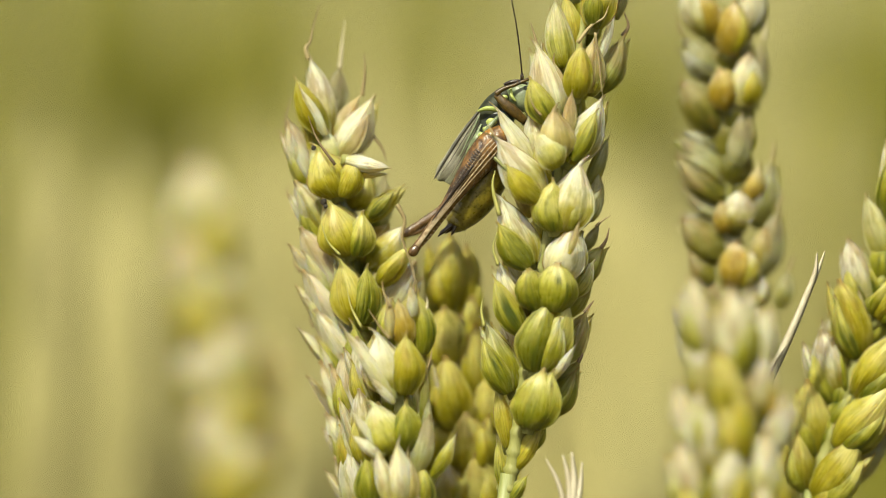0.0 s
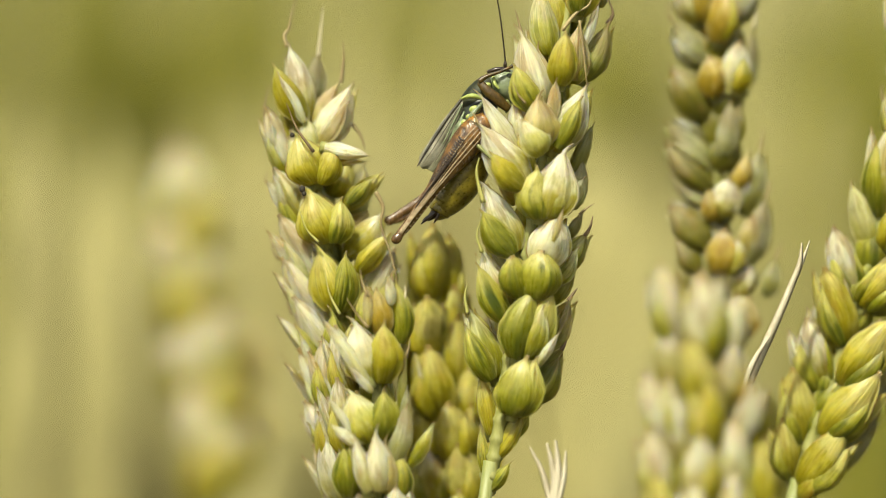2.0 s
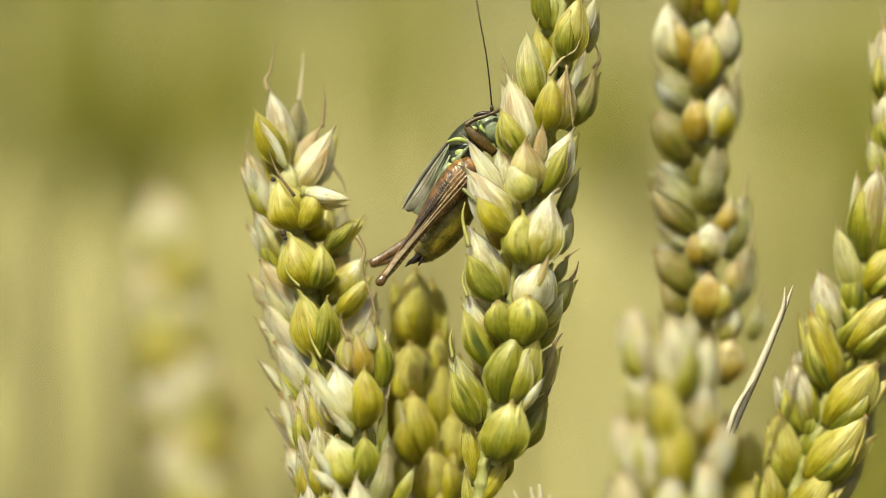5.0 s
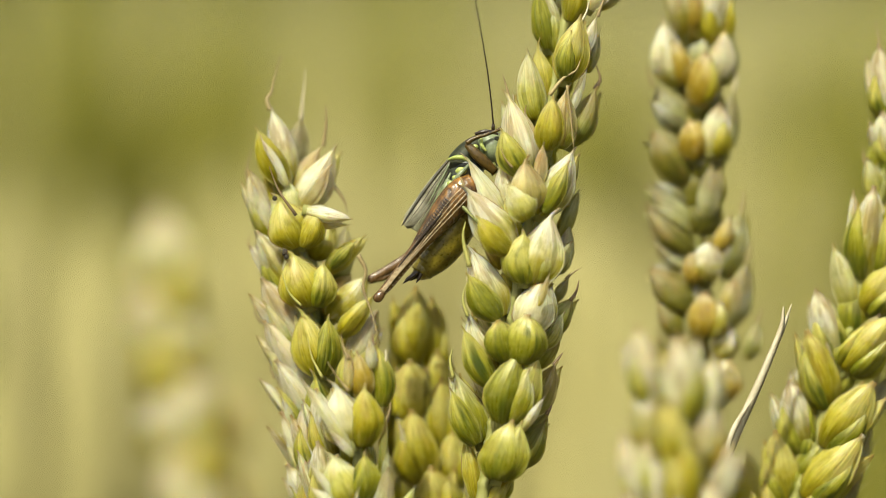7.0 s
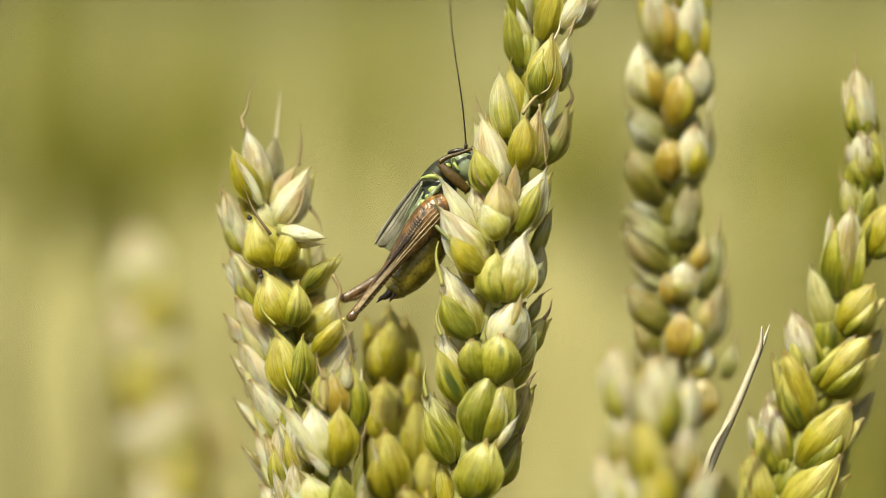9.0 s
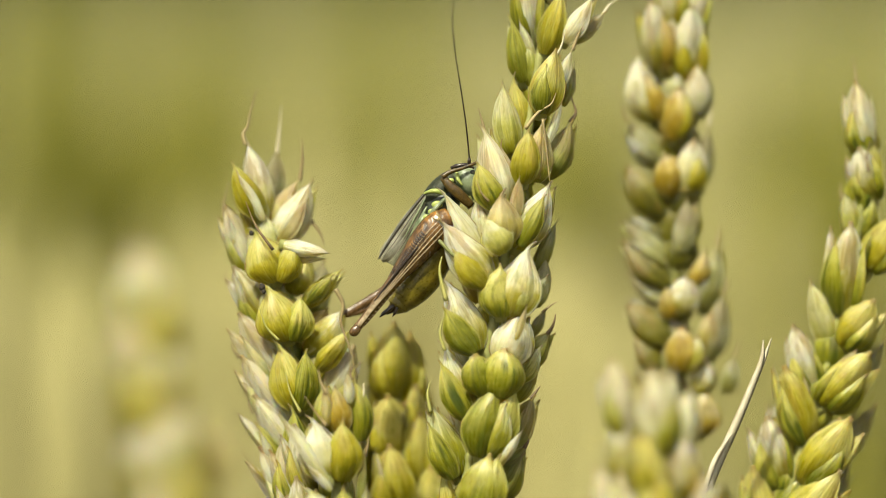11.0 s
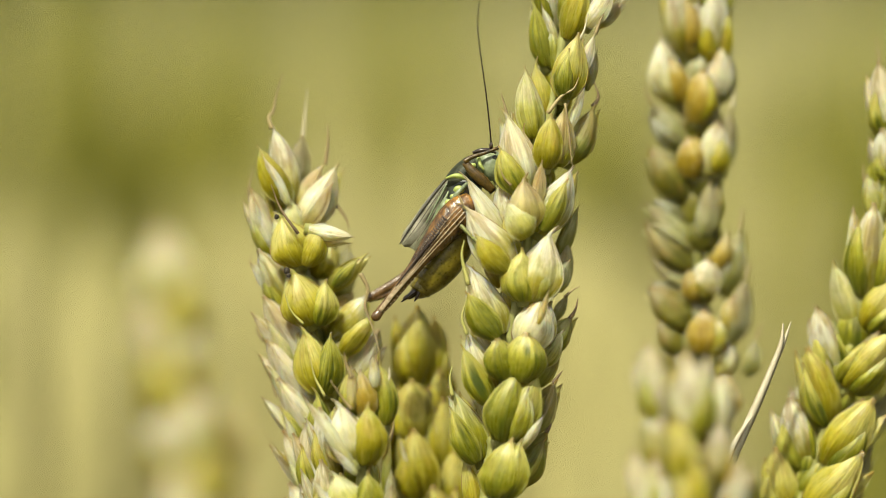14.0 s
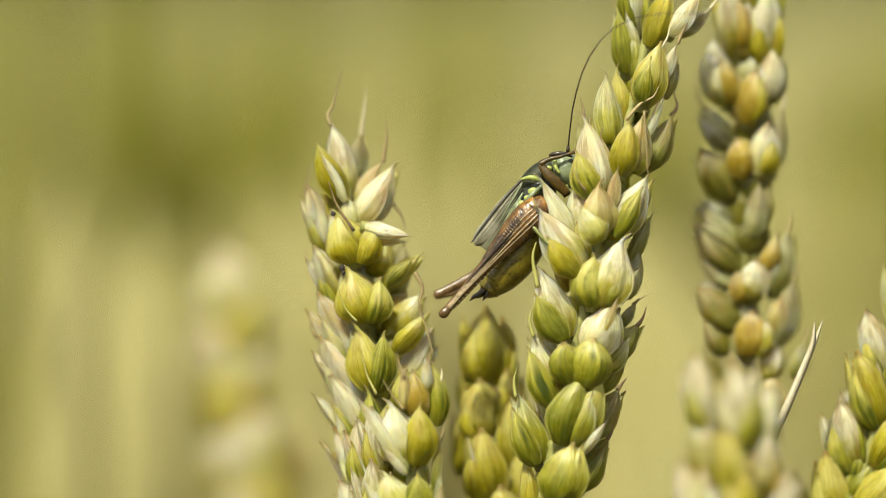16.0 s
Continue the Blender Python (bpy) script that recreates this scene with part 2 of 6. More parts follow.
def mesh_of(name, bm, material, smooth=True):
    me = bpy.data.meshes.new(name)
    bmesh.ops.recalc_face_normals(bm, faces=bm.faces)
    bm.to_mesh(me)
    bm.free()
    if smooth:
        for p in me.polygons:
            p.use_smooth = True
    me.materials.append(material)
    return me


def part(name, bm, material, parent, label="", matrix=None, smooth=True):
    ob = new(name, mesh_of(name, bm, material, smooth))
    ob.parent = parent
    if matrix is not None:
        ob.matrix_basis = matrix
    if label:
        ob["label"] = label
    return ob


def loft(bm, rings, close=True, caps=True):
    """Skins rings of points (lists of Vectors of one length)."""
    rows = [[bm.verts.new(p) for p in r] for r in rings]
    m = len(rows[0])
    for a, b in zip(rows, rows[1:]):
        for i in range(m if close else m - 1):
            j = (i + 1) % m
            bm.faces.new((a[i], a[j], b[j], b[i]))
    if caps and close:
        bm.faces.new(rows[0][::-1])
        bm.faces.new(rows[-1])
    return rows


def smooth_path(points, steps):
    """Catmull-Rom through points (tuples of equal length, numpy rows out)."""
    p = np.array(points, float)
    p = np.vstack([2 * p[0] - p[1], p, 2 * p[-1] - p[-2]])
    out = []
    for i in range(1, len(p) - 2):
        for k in range(steps):
            t = k / steps
            a, b, c, d = p[i - 1], p[i], p[i + 1], p[i + 2]
            out.append(0.5 * (2 * b + (c - a) * t + (2 * a - 5 * b + 4 * c - d) * t * t + (3 * b - a - 3 * c + d) * t ** 3))
    out.append(p[-2])
    return np.array(out)


def tube(bm, path, radii, sides=8, flat=1.0, face=None):
    """A tube along Vectors with a radius each; flat squeezes it along face."""
    pts = [Vector([float(k) for k in p]) for p in path]
    face = Vector(face) if face is not None else Vector((0, -1, 0))
    rings = []
    for i, p in enumerate(pts):
        d = (pts[min(i + 1, len(pts) - 1)] - pts[max(i - 1, 0)]).normalized()
        n = (face - d * face.dot(d)).normalized()
        s = d.cross(n)
        r = float(radii[i])
        rings.append([p + s * (r * math.cos(2 * math.pi * k / sides)) + n * (flat * r * math.sin(2 * math.pi * k / sides)) for k in range(sides)])
    loft(bm, rings)
    return bm


def curve_tube(path, steps=6, sides=8, flat=1.0, face=None, bm=None):
    """path: rows of (Vector, radius)."""
    rows = smooth_path([(*p, r) for p, r in path], steps)
    bm = bm or bmesh.new()
    return tube(bm, [r[:3] for r in rows], [max(r[3], 1e-6) for r in rows], sides, flat, face)


# ---------------------------------------------------------------- husks
HUSK_MESHES = {}


def outline(v, belly, blunt, tooth):
    """Half-width of a husk at height v: a rounded base, a belly, a shoulder and a short tooth."""
    end = 1 - tooth
    s = min(v / end, 1.0)
    if s < belly:
        w = 0.46 + 0.54 * math.sin(0.5 * math.pi * s / belly) ** 0.9
    else:
        w = math.cos(0.5 * math.pi * (s - belly) / (1.015 - belly)) ** blunt
    rest = 1 - max(0.0, v - end) / max(tooth, 0.01)
    return max(w, 0.035 + 0.085 * rest if s > belly else 0)


def husk_mesh(form, seed):
    """A husk one unit long. form: height of the belly, bluntness, length of the tooth, hook of the tooth, sideways bow."""
    key = (form, seed)
    if key in HUSK_MESHES:
        return HUSK_MESHES[key]
    belly, blunt, tooth, hook, bow = form
    rng = random.Random(17 * seed + 5)
    keel, keel_at = rng.uniform(0.01, 0.05), rng.choice((-1, 1)) * rng.uniform(0.12, 0.5)
    nod = rng.uniform(-0.05, 0.10)
    ragged = rng.uniform(0.01, 0.035)
    rings_n, seg = 19, 20
    bm = bmesh.new()
    uvl = bm.loops.layers.uv.new("UVMap")
    grid = []
    for i in range(rings_n + 1):
        v = i / rings_n
        w = outline(v, belly, blunt, tooth)
        past = max(0.0, v - 1 + tooth * 1.6)
        cx = -bow * math.sin(math.pi * v) * 0.5 - hook * past * past * 14
        cy = nod * max(0, v - 0.5) ** 2 * 4
        row = []
        for j in range(seg):
            a = 2 * math.pi * j / seg
            ca, sa = math.cos(a), math.sin(a)
            x = 0.5 * w * ca
            if sa >= 0:
                # two flanks that meet in a soft keel
                q = (ca - keel_at) / (1 + keel_at if ca < keel_at else 1 - keel_at)
                y = 0.5 * w * max(0.0, 1 - (abs(q) / 0.88) ** 1.9) + 0.02 * w * sa + keel * w * math.exp(-(q / 0.13) ** 2) * math.sin(math.pi * v)
                y += w * (0.035 * noise.noise(Vector((4.5 * ca + seed * 3.3, 1.3 * v, 2))) + 0.016 * noise.noise(Vector((13 * ca, 1.6 * v + seed, 7)))) * min(1, 3 * sa)
            else:
                y = 0.16 * w * sa
            wob = 1 + 0.10 * noise.noise(Vector((1.7 * ca + seed * 7.3, 1.7 * sa, 3 * v)))
            edge = ragged * noise.noise(Vector((5 * ca, seed * 3.1, 9.0 * v))) * (1 - abs(sa))
            row.append(bm.verts.new((cx + x * wob + edge * w * math.copysign(1, ca), cy + y * wob, v)))
        grid.append(row)
    for i in range(rings_n):
        for j in range(seg):
            k = (j + 1) % seg
            f = bm.faces.new((grid[i][j], grid[i][k], grid[i + 1][k], grid[i + 1][j]))
            for loop, (uu, vv) in zip(f.loops, ((j, i), (j + 1, i), (j + 1, i + 1), (j, i + 1))):
                loop[uvl].uv = (uu / seg, vv / rings_n)
    bm.faces.new(grid[0][::-1])
    bm.faces.new(grid[-1])
    me = mesh_of("husk", bm, GREEN)
    HUSK_MESHES[key] = me
    return me


# forms of husks: belly, bluntness, tooth, hook, bow
FORMS = {
    "pod": (0.36, 0.78, 0.07, 0.1, 0.06), "beaked": (0.34, 0.95, 0.13, 0.3, 0.10), "hooked": (0.34, 0.95, 0.13, -0.3, -0.10),
    "keeled": (0.36, 0.82, 0.09, 0.2, 0.20), "keeled_back": (0.36, 0.82, 0.09, -0.2, -0.20),
    "shell": (0.40, 0.68, 0.08, 0.15, 0.10), "full": (0.42, 0.60, 0.05, 0.2, 0.08), "full_back": (0.42, 0.60, 0.05, -0.2, -0.08), "blade": (0.42, 0.90, 0.10, 0.2, 0.06)}


def husk(parent, origin, base, along, side, front, length, width, thick, kind, material, rng, label="", name="husk"):
    """One husk under a spikelet: base and axes in the world as it is at rest, origin the thing's."""
    ob = new(name, husk_mesh(FORMS[kind] if isinstance(kind, str) else kind, rng.randrange(5)))
    ob.parent = parent
    z = along.normalized()
    y = (front - z * front.dot(z)).normalized()
    x = y.cross(z)
    m = Matrix((x * width, y * thick, z * length)).transposed().to_4x4()
    m.translation = base - origin
    ob.matrix_basis = m
    ob.material_slots[0].link = "OBJECT"
    ob.material_slots[0].material = material
    if label:
        ob["label"] = label
    return ob


FRONT = BACK.copy()                # towards the lens
# o and e: rear florets darkened by colour, as if shaded
PODS = {"g": (GREEN, CREAM, YELLOW), "y": (YELLOW, CREAM, YELLOW), "t": (TAN, CREAM, YELLOW), "p": (GREEN, PAPER, YELLOW), "m": (GREEN, CREAM, PALE), "o": (YELLOW, YELLOW, SHADED_OLIVE), "q": (PALE, PAPER, YELLOW), "e": (GREEN, YELLOW, SHADED_OLIVE)}
SHELLS = {"w": PAPER, "k": GREY, "s": PALE, "n": TAN}


def spikelet(plant, origin, bx, bz, tx, tz, w, d, kind, side, rng, reach=0.08):
    """A cluster of husks from its base to its tip (millimetres), w wide; side: which way is outward (-1, 0, 1)."""
    base, tip = at(bx - reach * (tx - bx), bz - reach * (tz - bz), d + 1.0), at(tx, tz, d - 0.9)
    along = tip - base
    length, w = along.length, w * MM * (FOCUS + d * MM) / FOCUS
    a = along.normalized()
    out = FRONT.cross(a).normalized()
    if out.dot(RIGHT) < 0:
        out = -out
    if side < 0:
        out = -out
    if side == 0 and rng.random() < 0.5:
        out = -out
    stub = tube(bmesh.new(), [base - origin - a * 0.0012, base - origin, base - origin + a * 0.0015], [0.0004, 0.0006, 0.0003], 6)
    thing = part("spikelet", stub, RACHIS, plant)

    def place(name, off, front_off, tilt, twist, size, wide, thick, form, material, label=""):
        axis = a.copy()
        axis.rotate(Matrix.Rotation(radians(tilt), 3, FRONT) if out.dot(RIGHT) < 0 else Matrix.Rotation(radians(-tilt), 3, FRONT))
        face = FRONT.copy()
        face.rotate(Matrix.Rotation(radians(twist), 3, a))
        b = base + out * (off * w) + FRONT * (front_off * w)
        husk(thing, origin, b, axis, out, face, length * size * 1.04, w * wide * 0.95, w * thick, form, material, rng, label, name)

    j = lambda s: rng.uniform(-s, s)
    turn = 1 if out.dot(RIGHT) > 0 else -1
    if kind in PODS:
        m1, m2, m3 = PODS[kind]
        # the full floret, the glume over its outer half, and the florets beside and behind it
        lean = j(3)
        hand = "keeled" if turn > 0 else "keeled_back"
        tip = "full" if turn > 0 else "full_back"
        place("floret", -0.04 + j(0.03), 0.0, lean, j(22), 1.02 + j(0.04), 1.02, 0.70, tip, m2)
        place("glume", 0.15 + j(0.03), 0.10, lean + 3 + j(3), turn * (14 + j(10)), 0.78 + j(0.08), 0.80, 0.60, hand, m1)
        if rng.random() < 0.5:
            place("glume", -0.24 + j(0.03), 0.06, -6 + j(3), -turn * (26 + j(12)), 0.72 + j(0.08), 0.46, 0.60, "pod", m1)
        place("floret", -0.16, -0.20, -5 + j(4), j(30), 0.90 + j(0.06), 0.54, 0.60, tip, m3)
        place("floret", 0.18, -0.18, 6 + j(4), j(30), 0.94 + j(0.06), 0.52, 0.60, tip, m2)
        for _ in range(rng.choice((0, 0, 0, 1))):
            # thin dry membranes that show between the husks
            s = rng.choice((-1, 1))
            place("membrane", s * rng.uniform(0.05, 0.26), rng.uniform(0.0, 0.24), s * rng.uniform(1, 8), j(70), rng.uniform(0.85, 1.12), rng.uniform(0.16, 0.30), rng.uniform(0.10, 0.2), "blade", rng.choice((PAPER, PAPER, PALE, TAN)))
    elif kind in SHELLS:
        m = SHELLS[kind]
        place("membrane", j(0.2), rng.uniform(-0.1, 0.2), j(10), j(70), rng.uniform(0.8, 1.12), rng.uniform(0.12, 0.3), 0.16, "blade", rng.choice((PAPER, m)))
        place("glume", 0.0, 0.05, j(3), j(30), 1.0, 0.85, 0.6, "shell", m)
        place("glume", -0.14, -0.10, -9 + j(4), j(40), 0.88 + j(0.06), 0.6, 0.6, "shell", m)
        place("floret", 0.08, -0.22, 6 + j(4), j(40), 0.80 + j(0.06), 0.5, 0.5, "beaked", YELLOW if kind == "s" else m)
    elif kind == "b":
        place("glume", 0, 0, 0, j(20), 1.0, 1.0, 0.75, "blade", YELLOW)
    elif kind == "l":
        place("glume", 0, 0, 0, j(40), 1.0, 1.0, 0.6, "blade", PAPER)
    return thing


PLANTS = {}


def wheat_plant(key, label, neck, foot_x, rows, spine, seed, stem_r=0.72, back=0.0, fat=1.0, reach=0.08):
    """A wheat plant: its stem, its rachis and its ear of spikelets. neck: (x, z, d) where the ear begins, in millimetres."""
    rng = random.Random(seed)
    origin = at(*neck)
    plant = tagged(new("wheat_plant"), label, "wheat plant", "wheat plants round the cricket")
    plant.location = origin
    plant.empty_display_size = 0.01
    for side, depth, table in rows:
        for bx, bz, tx, tz, w, d, kind in table:
            spikelet(plant, origin, bx, bz, tx, tz, w * fat, neck[2] + depth + d + back * max(0, bz - 12), kind, side, rng, reach)
    # rachis, thickened at its joints
    pts = [at(x, z, neck[2] + back * max(0, z - 12)) - origin for x, z in spine]
    path = smooth_path([tuple(p) for p in pts], 14)
    radii = [(0.78 + 0.25 * max(0, math.sin(i * 1.15)) ** 3) * MM * (0.95 - 0.45 * i / len(path)) for i in range(len(path))]
    part("rachis", tube(bmesh.new(), [Vector(p) for p in path], radii, 8), RACHIS, plant)
    # stem from the neck to the soil
    down = (pts[0] - pts[1]).normalized()
    foot = Vector((foot_x, rng.uniform(-0.01, 0.02), -origin.z - 0.03))
    mid = pts[0] + down * 0.10
    stem_path = [(pts[0] + Vector((0, 0, 0.002)), stem_r * MM)]
    for k in range(1, 9):
        t = k / 8
        p = (1 - t) ** 2 * pts[0] + 2 * t * (1 - t) * (mid + down * 0.12) + t * t * foot
        stem_path.append((p, (stem_r + 0.6 * t) * MM))
    stem = part("stem", curve_tube(stem_path, 8, 8), STEM, plant)
    PLANTS[key] = (plant, origin, stem, foot.z)
    return plant


SKINS = {"g": GREEN, "y": YELLOW, "p": PALE, "c": CREAM, "w": PAPER, "n": BUFF, "k": GREY, "s": SAGE, "t": TAN, "d": SHADED_OLIVE, "a": ASH}


def cluster(plant, depth, *husks, back=0.0):
    """One spikelet, husk by husk: base and tip across and up, width, depth (millimetres), skin, form."""
    rng = random.Random(round(97 * husks[0][0] + 131 * husks[0][1]))
    origin = plant.location
    bx, bz, tx, tz, w, d = husks[0][:6]
    far = depth + d + 1.2 + back * max(0, bz - 12)
    foot = [at(bx + (tx - bx) * k, bz + (tz - bz) * k, far) - origin for k in (-0.10, 0.02, 0.2)]
    thing = part("spikelet", tube(bmesh.new(), foot, [0.0006, 0.0007, 0.0003], 7), RACHIS, plant)
    if w > 2.0:
        # the florets hidden behind
        s = rng.uniform(0.10, 0.22)
        husks += ((bx, bz, tx + s * w, tz - 0.10 * (tz - bz), 0.8 * w, d + 1.5, "y", "pod"), (bx, bz, tx - s * w, tz - 0.16 * (tz - bz), 0.7 * w, d + 1.8, "p", "pod"))
    for bx, bz, tx, tz, w, d, skin, form in husks:
        far = depth + d + back * max(0, bz - 12)
        base, tip = at(bx, bz, far + 0.5), at(tx, tz, far - 0.1)
        wide = 1.10 * w * MM * (FOCUS + far * MM) / FOCUS
        face = FRONT.copy()
        face.rotate(Matrix.Rotation(radians(rng.uniform(-12, 12)), 3, (tip - base).normalized()))
        name = "membrane" if skin in "wn" else "glume" if isinstance(form, str) and form.startswith("keeled") else "floret"
        husk(thing, origin, base, tip - base, RIGHT, face, (tip - base).length, wide, wide * rng.uniform(0.50, 0.62), form, SKINS[skin], rng, "", name)
    return thing


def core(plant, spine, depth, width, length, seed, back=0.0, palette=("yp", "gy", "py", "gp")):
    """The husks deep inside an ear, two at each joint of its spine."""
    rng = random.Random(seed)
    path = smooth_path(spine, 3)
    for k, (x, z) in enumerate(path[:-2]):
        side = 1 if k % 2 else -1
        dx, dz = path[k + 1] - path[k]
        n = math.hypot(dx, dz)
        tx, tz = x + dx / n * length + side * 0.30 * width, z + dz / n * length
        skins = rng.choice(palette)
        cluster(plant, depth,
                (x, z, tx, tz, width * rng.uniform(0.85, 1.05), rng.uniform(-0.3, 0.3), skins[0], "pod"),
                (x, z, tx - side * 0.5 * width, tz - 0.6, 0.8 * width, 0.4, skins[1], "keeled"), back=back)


def awn(plant, points, r, material=AWN, name="awn", sides=6, flat=1.0):
    """A bristle through points (x, z, d) in millimetres, r millimetres thick at its root."""
    origin = plant.location
    n = len(points)
    rows = [(at(*p) - origin, 0.66 * r * MM * (1 - 0.82 * i / (n - 1))) for i, p in enumerate(points)]
    return part(name, curve_tube(rows, 6, sides, flat), material, plant)


# ---------------------------------------------------------------- the ear that carries the cricket
main = wheat_plant(
    "main", "green-yellow ripening wheat ear carrying a bush cricket", (6.70, -25.20, 0), -0.03,
    [(0, 0.0, [
        (14.45, 31.66, 13.74, 39.12, 3.1, 0, "p"),
        (16.80, 35.54, 18.68, 41.29, 3.5, -1, "p"),
        (16.50, 38.77, 17.50, 45.70, 3.1, -1, "y"),
    ])],
    [(6.70, -25.32), (7.52, -20.50), (8.28, -15.21), (9.16, -9.34), (10.22, -2.29), (11.39, 4.76), (12.69, 12.39), (14.16, 20.62), (15.51, 29.43), (16.50, 37.65)], 11, back=0.13, fat=0.97, reach=0.18)
cluster(main, 0,
        (6.76, -20.62, 5.46, -13.57, 1.76, 0, "y", "blade"), back=0.13)
cluster(main, 0,
        (6.17, -24.85, 5.52, -19.62, 1.23, 0, "g", "blade"), back=0.13)
cluster(main, 0,
        (7.11, -14.74, 4.35, -6.76, 3.41, 0, "p", "hooked"),
        (6.76, -14.98, 4.05, -8.99, 2.58, -1.3, "g", "keeled_back"),
        (7.69, -10.51, 5.76, -6.7, 0.94, 0.9, "w", "blade"),
        (7.52, -14.63, 6.7, -9.34, 1.76, 0.6, "p", "pod"), back=0.13)
cluster(main, 0,
        (8.46, -8.63, 5.58, -0.41, 3.41, -0.5, "c", "hooked"),
        (8.28, -8.87, 5.23, -2.58, 2.76, -1.9, "g", "keeled_back"),
        (8.34, -3.76, 6.34, -0.41, 1.06, 0.5, "w", "blade"),
        (9.16, -8.75, 8.28, -3.47, 1.76, 0.3, "p", "pod"), back=0.13)
cluster(main, 0,
        (9.1, -1.7, 5.82, 6.23, 3.88, -1, "c", "hooked"),
        (8.87, -1.94, 5.64, 3, 3.05, -2.4, "g", "keeled_back"),
        (9.16, 3.29, 7.11, 6.4, 1.17, 0.4, "n", "blade"),
        (9.75, -1.59, 9.46, 3.58, 2, -0.2, "y", "pod"), back=0.13)
cluster(main, 0,
        (10.16, 5.23, 5.05, 12.51, 3.88, -2, "c", "hooked"),
        (9.87, 4.93, 6.52, 8.99, 2.58, -3.4, "y", "keeled_back"),
        (9.63, 8.28, 5.11, 15.57, 2.23, -1.4, "w", "hooked"),
        (10.63, 5.64, 9.46, 10.63, 2, -1.2, "y", "pod"), back=0.13)
cluster(main, 0,
        (9.87, 9.46, 8.99, 14.27, 2.47, -0.8, "w", "pod"), back=0.13)
cluster(main, 0,
        (11.81, 13.69, 9.63, 22.26, 3.41, -1, "w", "hooked"),
        (11.16, 13.1, 9.05, 18.09, 2.82, -2.4, "g", "keeled_back"),
        (11.75, 17.97, 10.04, 21.68, 1.06, 0, "w", "blade"),
        (12.39, 14.16, 11.22, 20.32, 2, -0.6, "n", "beaked"), back=0.13)
cluster(main, 0,
        (12.69, 18.86, 11.69, 26.37, 2.82, -0.6, "p", "keeled_back"),
        (13.63, 20.32, 12.45, 27.31, 2.47, 0.3, "y", "beaked"),
        (11.75, 19.44, 11.04, 21.79, 0.82, 0.6, "t", "blade"), back=0.13)
cluster(main, 0,
        (13.75, 26.26, 12.45, 33.66, 2.23, 0, "g", "hooked"),
        (14.8, 28.55, 13.22, 32.84, 1.06, -0.4, "w", "blade"),
        (14.45, 25.9, 13.98, 31.48, 2.11, 0.4, "p", "pod"), back=0.13)
cluster(main, 0,
        (6.7, -26.37, 8.87, -23.32, 1.47, -0.8, "g", "blade"), back=0.13)
cluster(main, 0,
        (7.28, -22.97, 10.46, -17.8, 1.88, -0.6, "y", "blade"),
        (9.46, -20.79, 10.69, -17.68, 1.29, 0.2, "g", "blade"), back=0.13)
cluster(main, 0,
        (8.93, -18.62, 10.46, -12.28, 4.82, -2.9, "g", "pod"),
        (8.93, -16.62, 10.81, -11.92, 3.05, -2.4, "c", "beaked"),
        (9.63, -18.62, 11.4, -12.39, 3.17, -3.2, "g", "keeled"),
        (11.51, -13.57, 13.92, -9.75, 1, -3, "w", "blade"), back=0.13)
cluster(main, 0,
        (9.4, -12.75, 11.28, -5.11, 4.23, -2.8, "g", "keeled_back"),
        (9.87, -12.69, 13.22, -4.99, 3.64, -2.3, "g", "keeled"),
        (10.46, -12.63, 12.1, -6.99, 2.58, -2.9, "p", "keeled"), back=0.13)
cluster(main, 0,
        (9.75, -6.29, 8.93, -1.94, 3.41, -2.8, "g", "full_back"),
        (11.28, -6.52, 11.87, -1.35, 4.46, -2.95, "g", "full"),
        (12.69, -5.93, 13.04, -2.29, 1.76, -2.5, "t", "pod"), back=0.13)
cluster(main, 0,
        (11.87, -3.23, 13.63, 2.53, 4.11, -2, "w", "pod"),
        (13.16, -0.53, 14.27, 3.23, 0.7, -4, "n", "blade"),
        (13.39, -3.11, 14.45, 1.82, 2.11, -1.4, "c", "keeled"), back=0.13)
cluster(main, 0,
        (11.51, 1.82, 11.63, 7.46, 3.88, -2.9, "g", "keeled_back"),
        (12.45, 1.88, 14.33, 9.93, 4.7, -2.4, "c", "beaked"),
        (13.16, 2.06, 13.98, 7.11, 2.58, -2.8, "p", "keeled"), back=0.13)
cluster(main, 0,
        (11.81, 9.34, 11.28, 15.21, 3.76, -3, "n", "beaked"),
        (11.98, 8.52, 9.75, 12.16, 3.05, -3.7, "p", "pod"),
        (12.92, 11.81, 13.39, 16.62, 1.41, -2.5, "n", "blade"), back=0.13)
cluster(main, 0,
        (13.04, 8.99, 16.62, 16.15, 3.64, -1.5, "c", "keeled"),
        (13.57, 9.16, 16.09, 14.74, 2.11, -2.4, "g", "blade"),
        (15.21, 10.16, 17.27, 15.45, 1.29, 0.4, "y", "blade"), back=0.13)
cluster(main, 0,
        (13.75, 15.68, 14.33, 21.44, 2.94, -2.7, "y", "pod"),
        (15.15, 16.21, 15.62, 22.61, 2.82, -2, "n", "beaked"),
        (16.33, 19.74, 17.97, 24.85, 0.88, -1, "w", "blade"),
        (15.04, 15.92, 15.98, 20.03, 2.47, -1.4, "p", "pod"), back=0.13)
cluster(main, 0,
        (15.62, 22.97, 17.15, 29.9, 3.52, -2, "y", "pod"),
        (15.74, 22.97, 16.33, 28.25, 2.35, -2.6, "g", "keeled_back"),
        (17.39, 25.61, 18.86, 29.9, 1.41, -1.5, "w", "blade"),
        (17.86, 23.85, 19.15, 28.55, 1.41, 0, "k", "blade"), back=0.13)
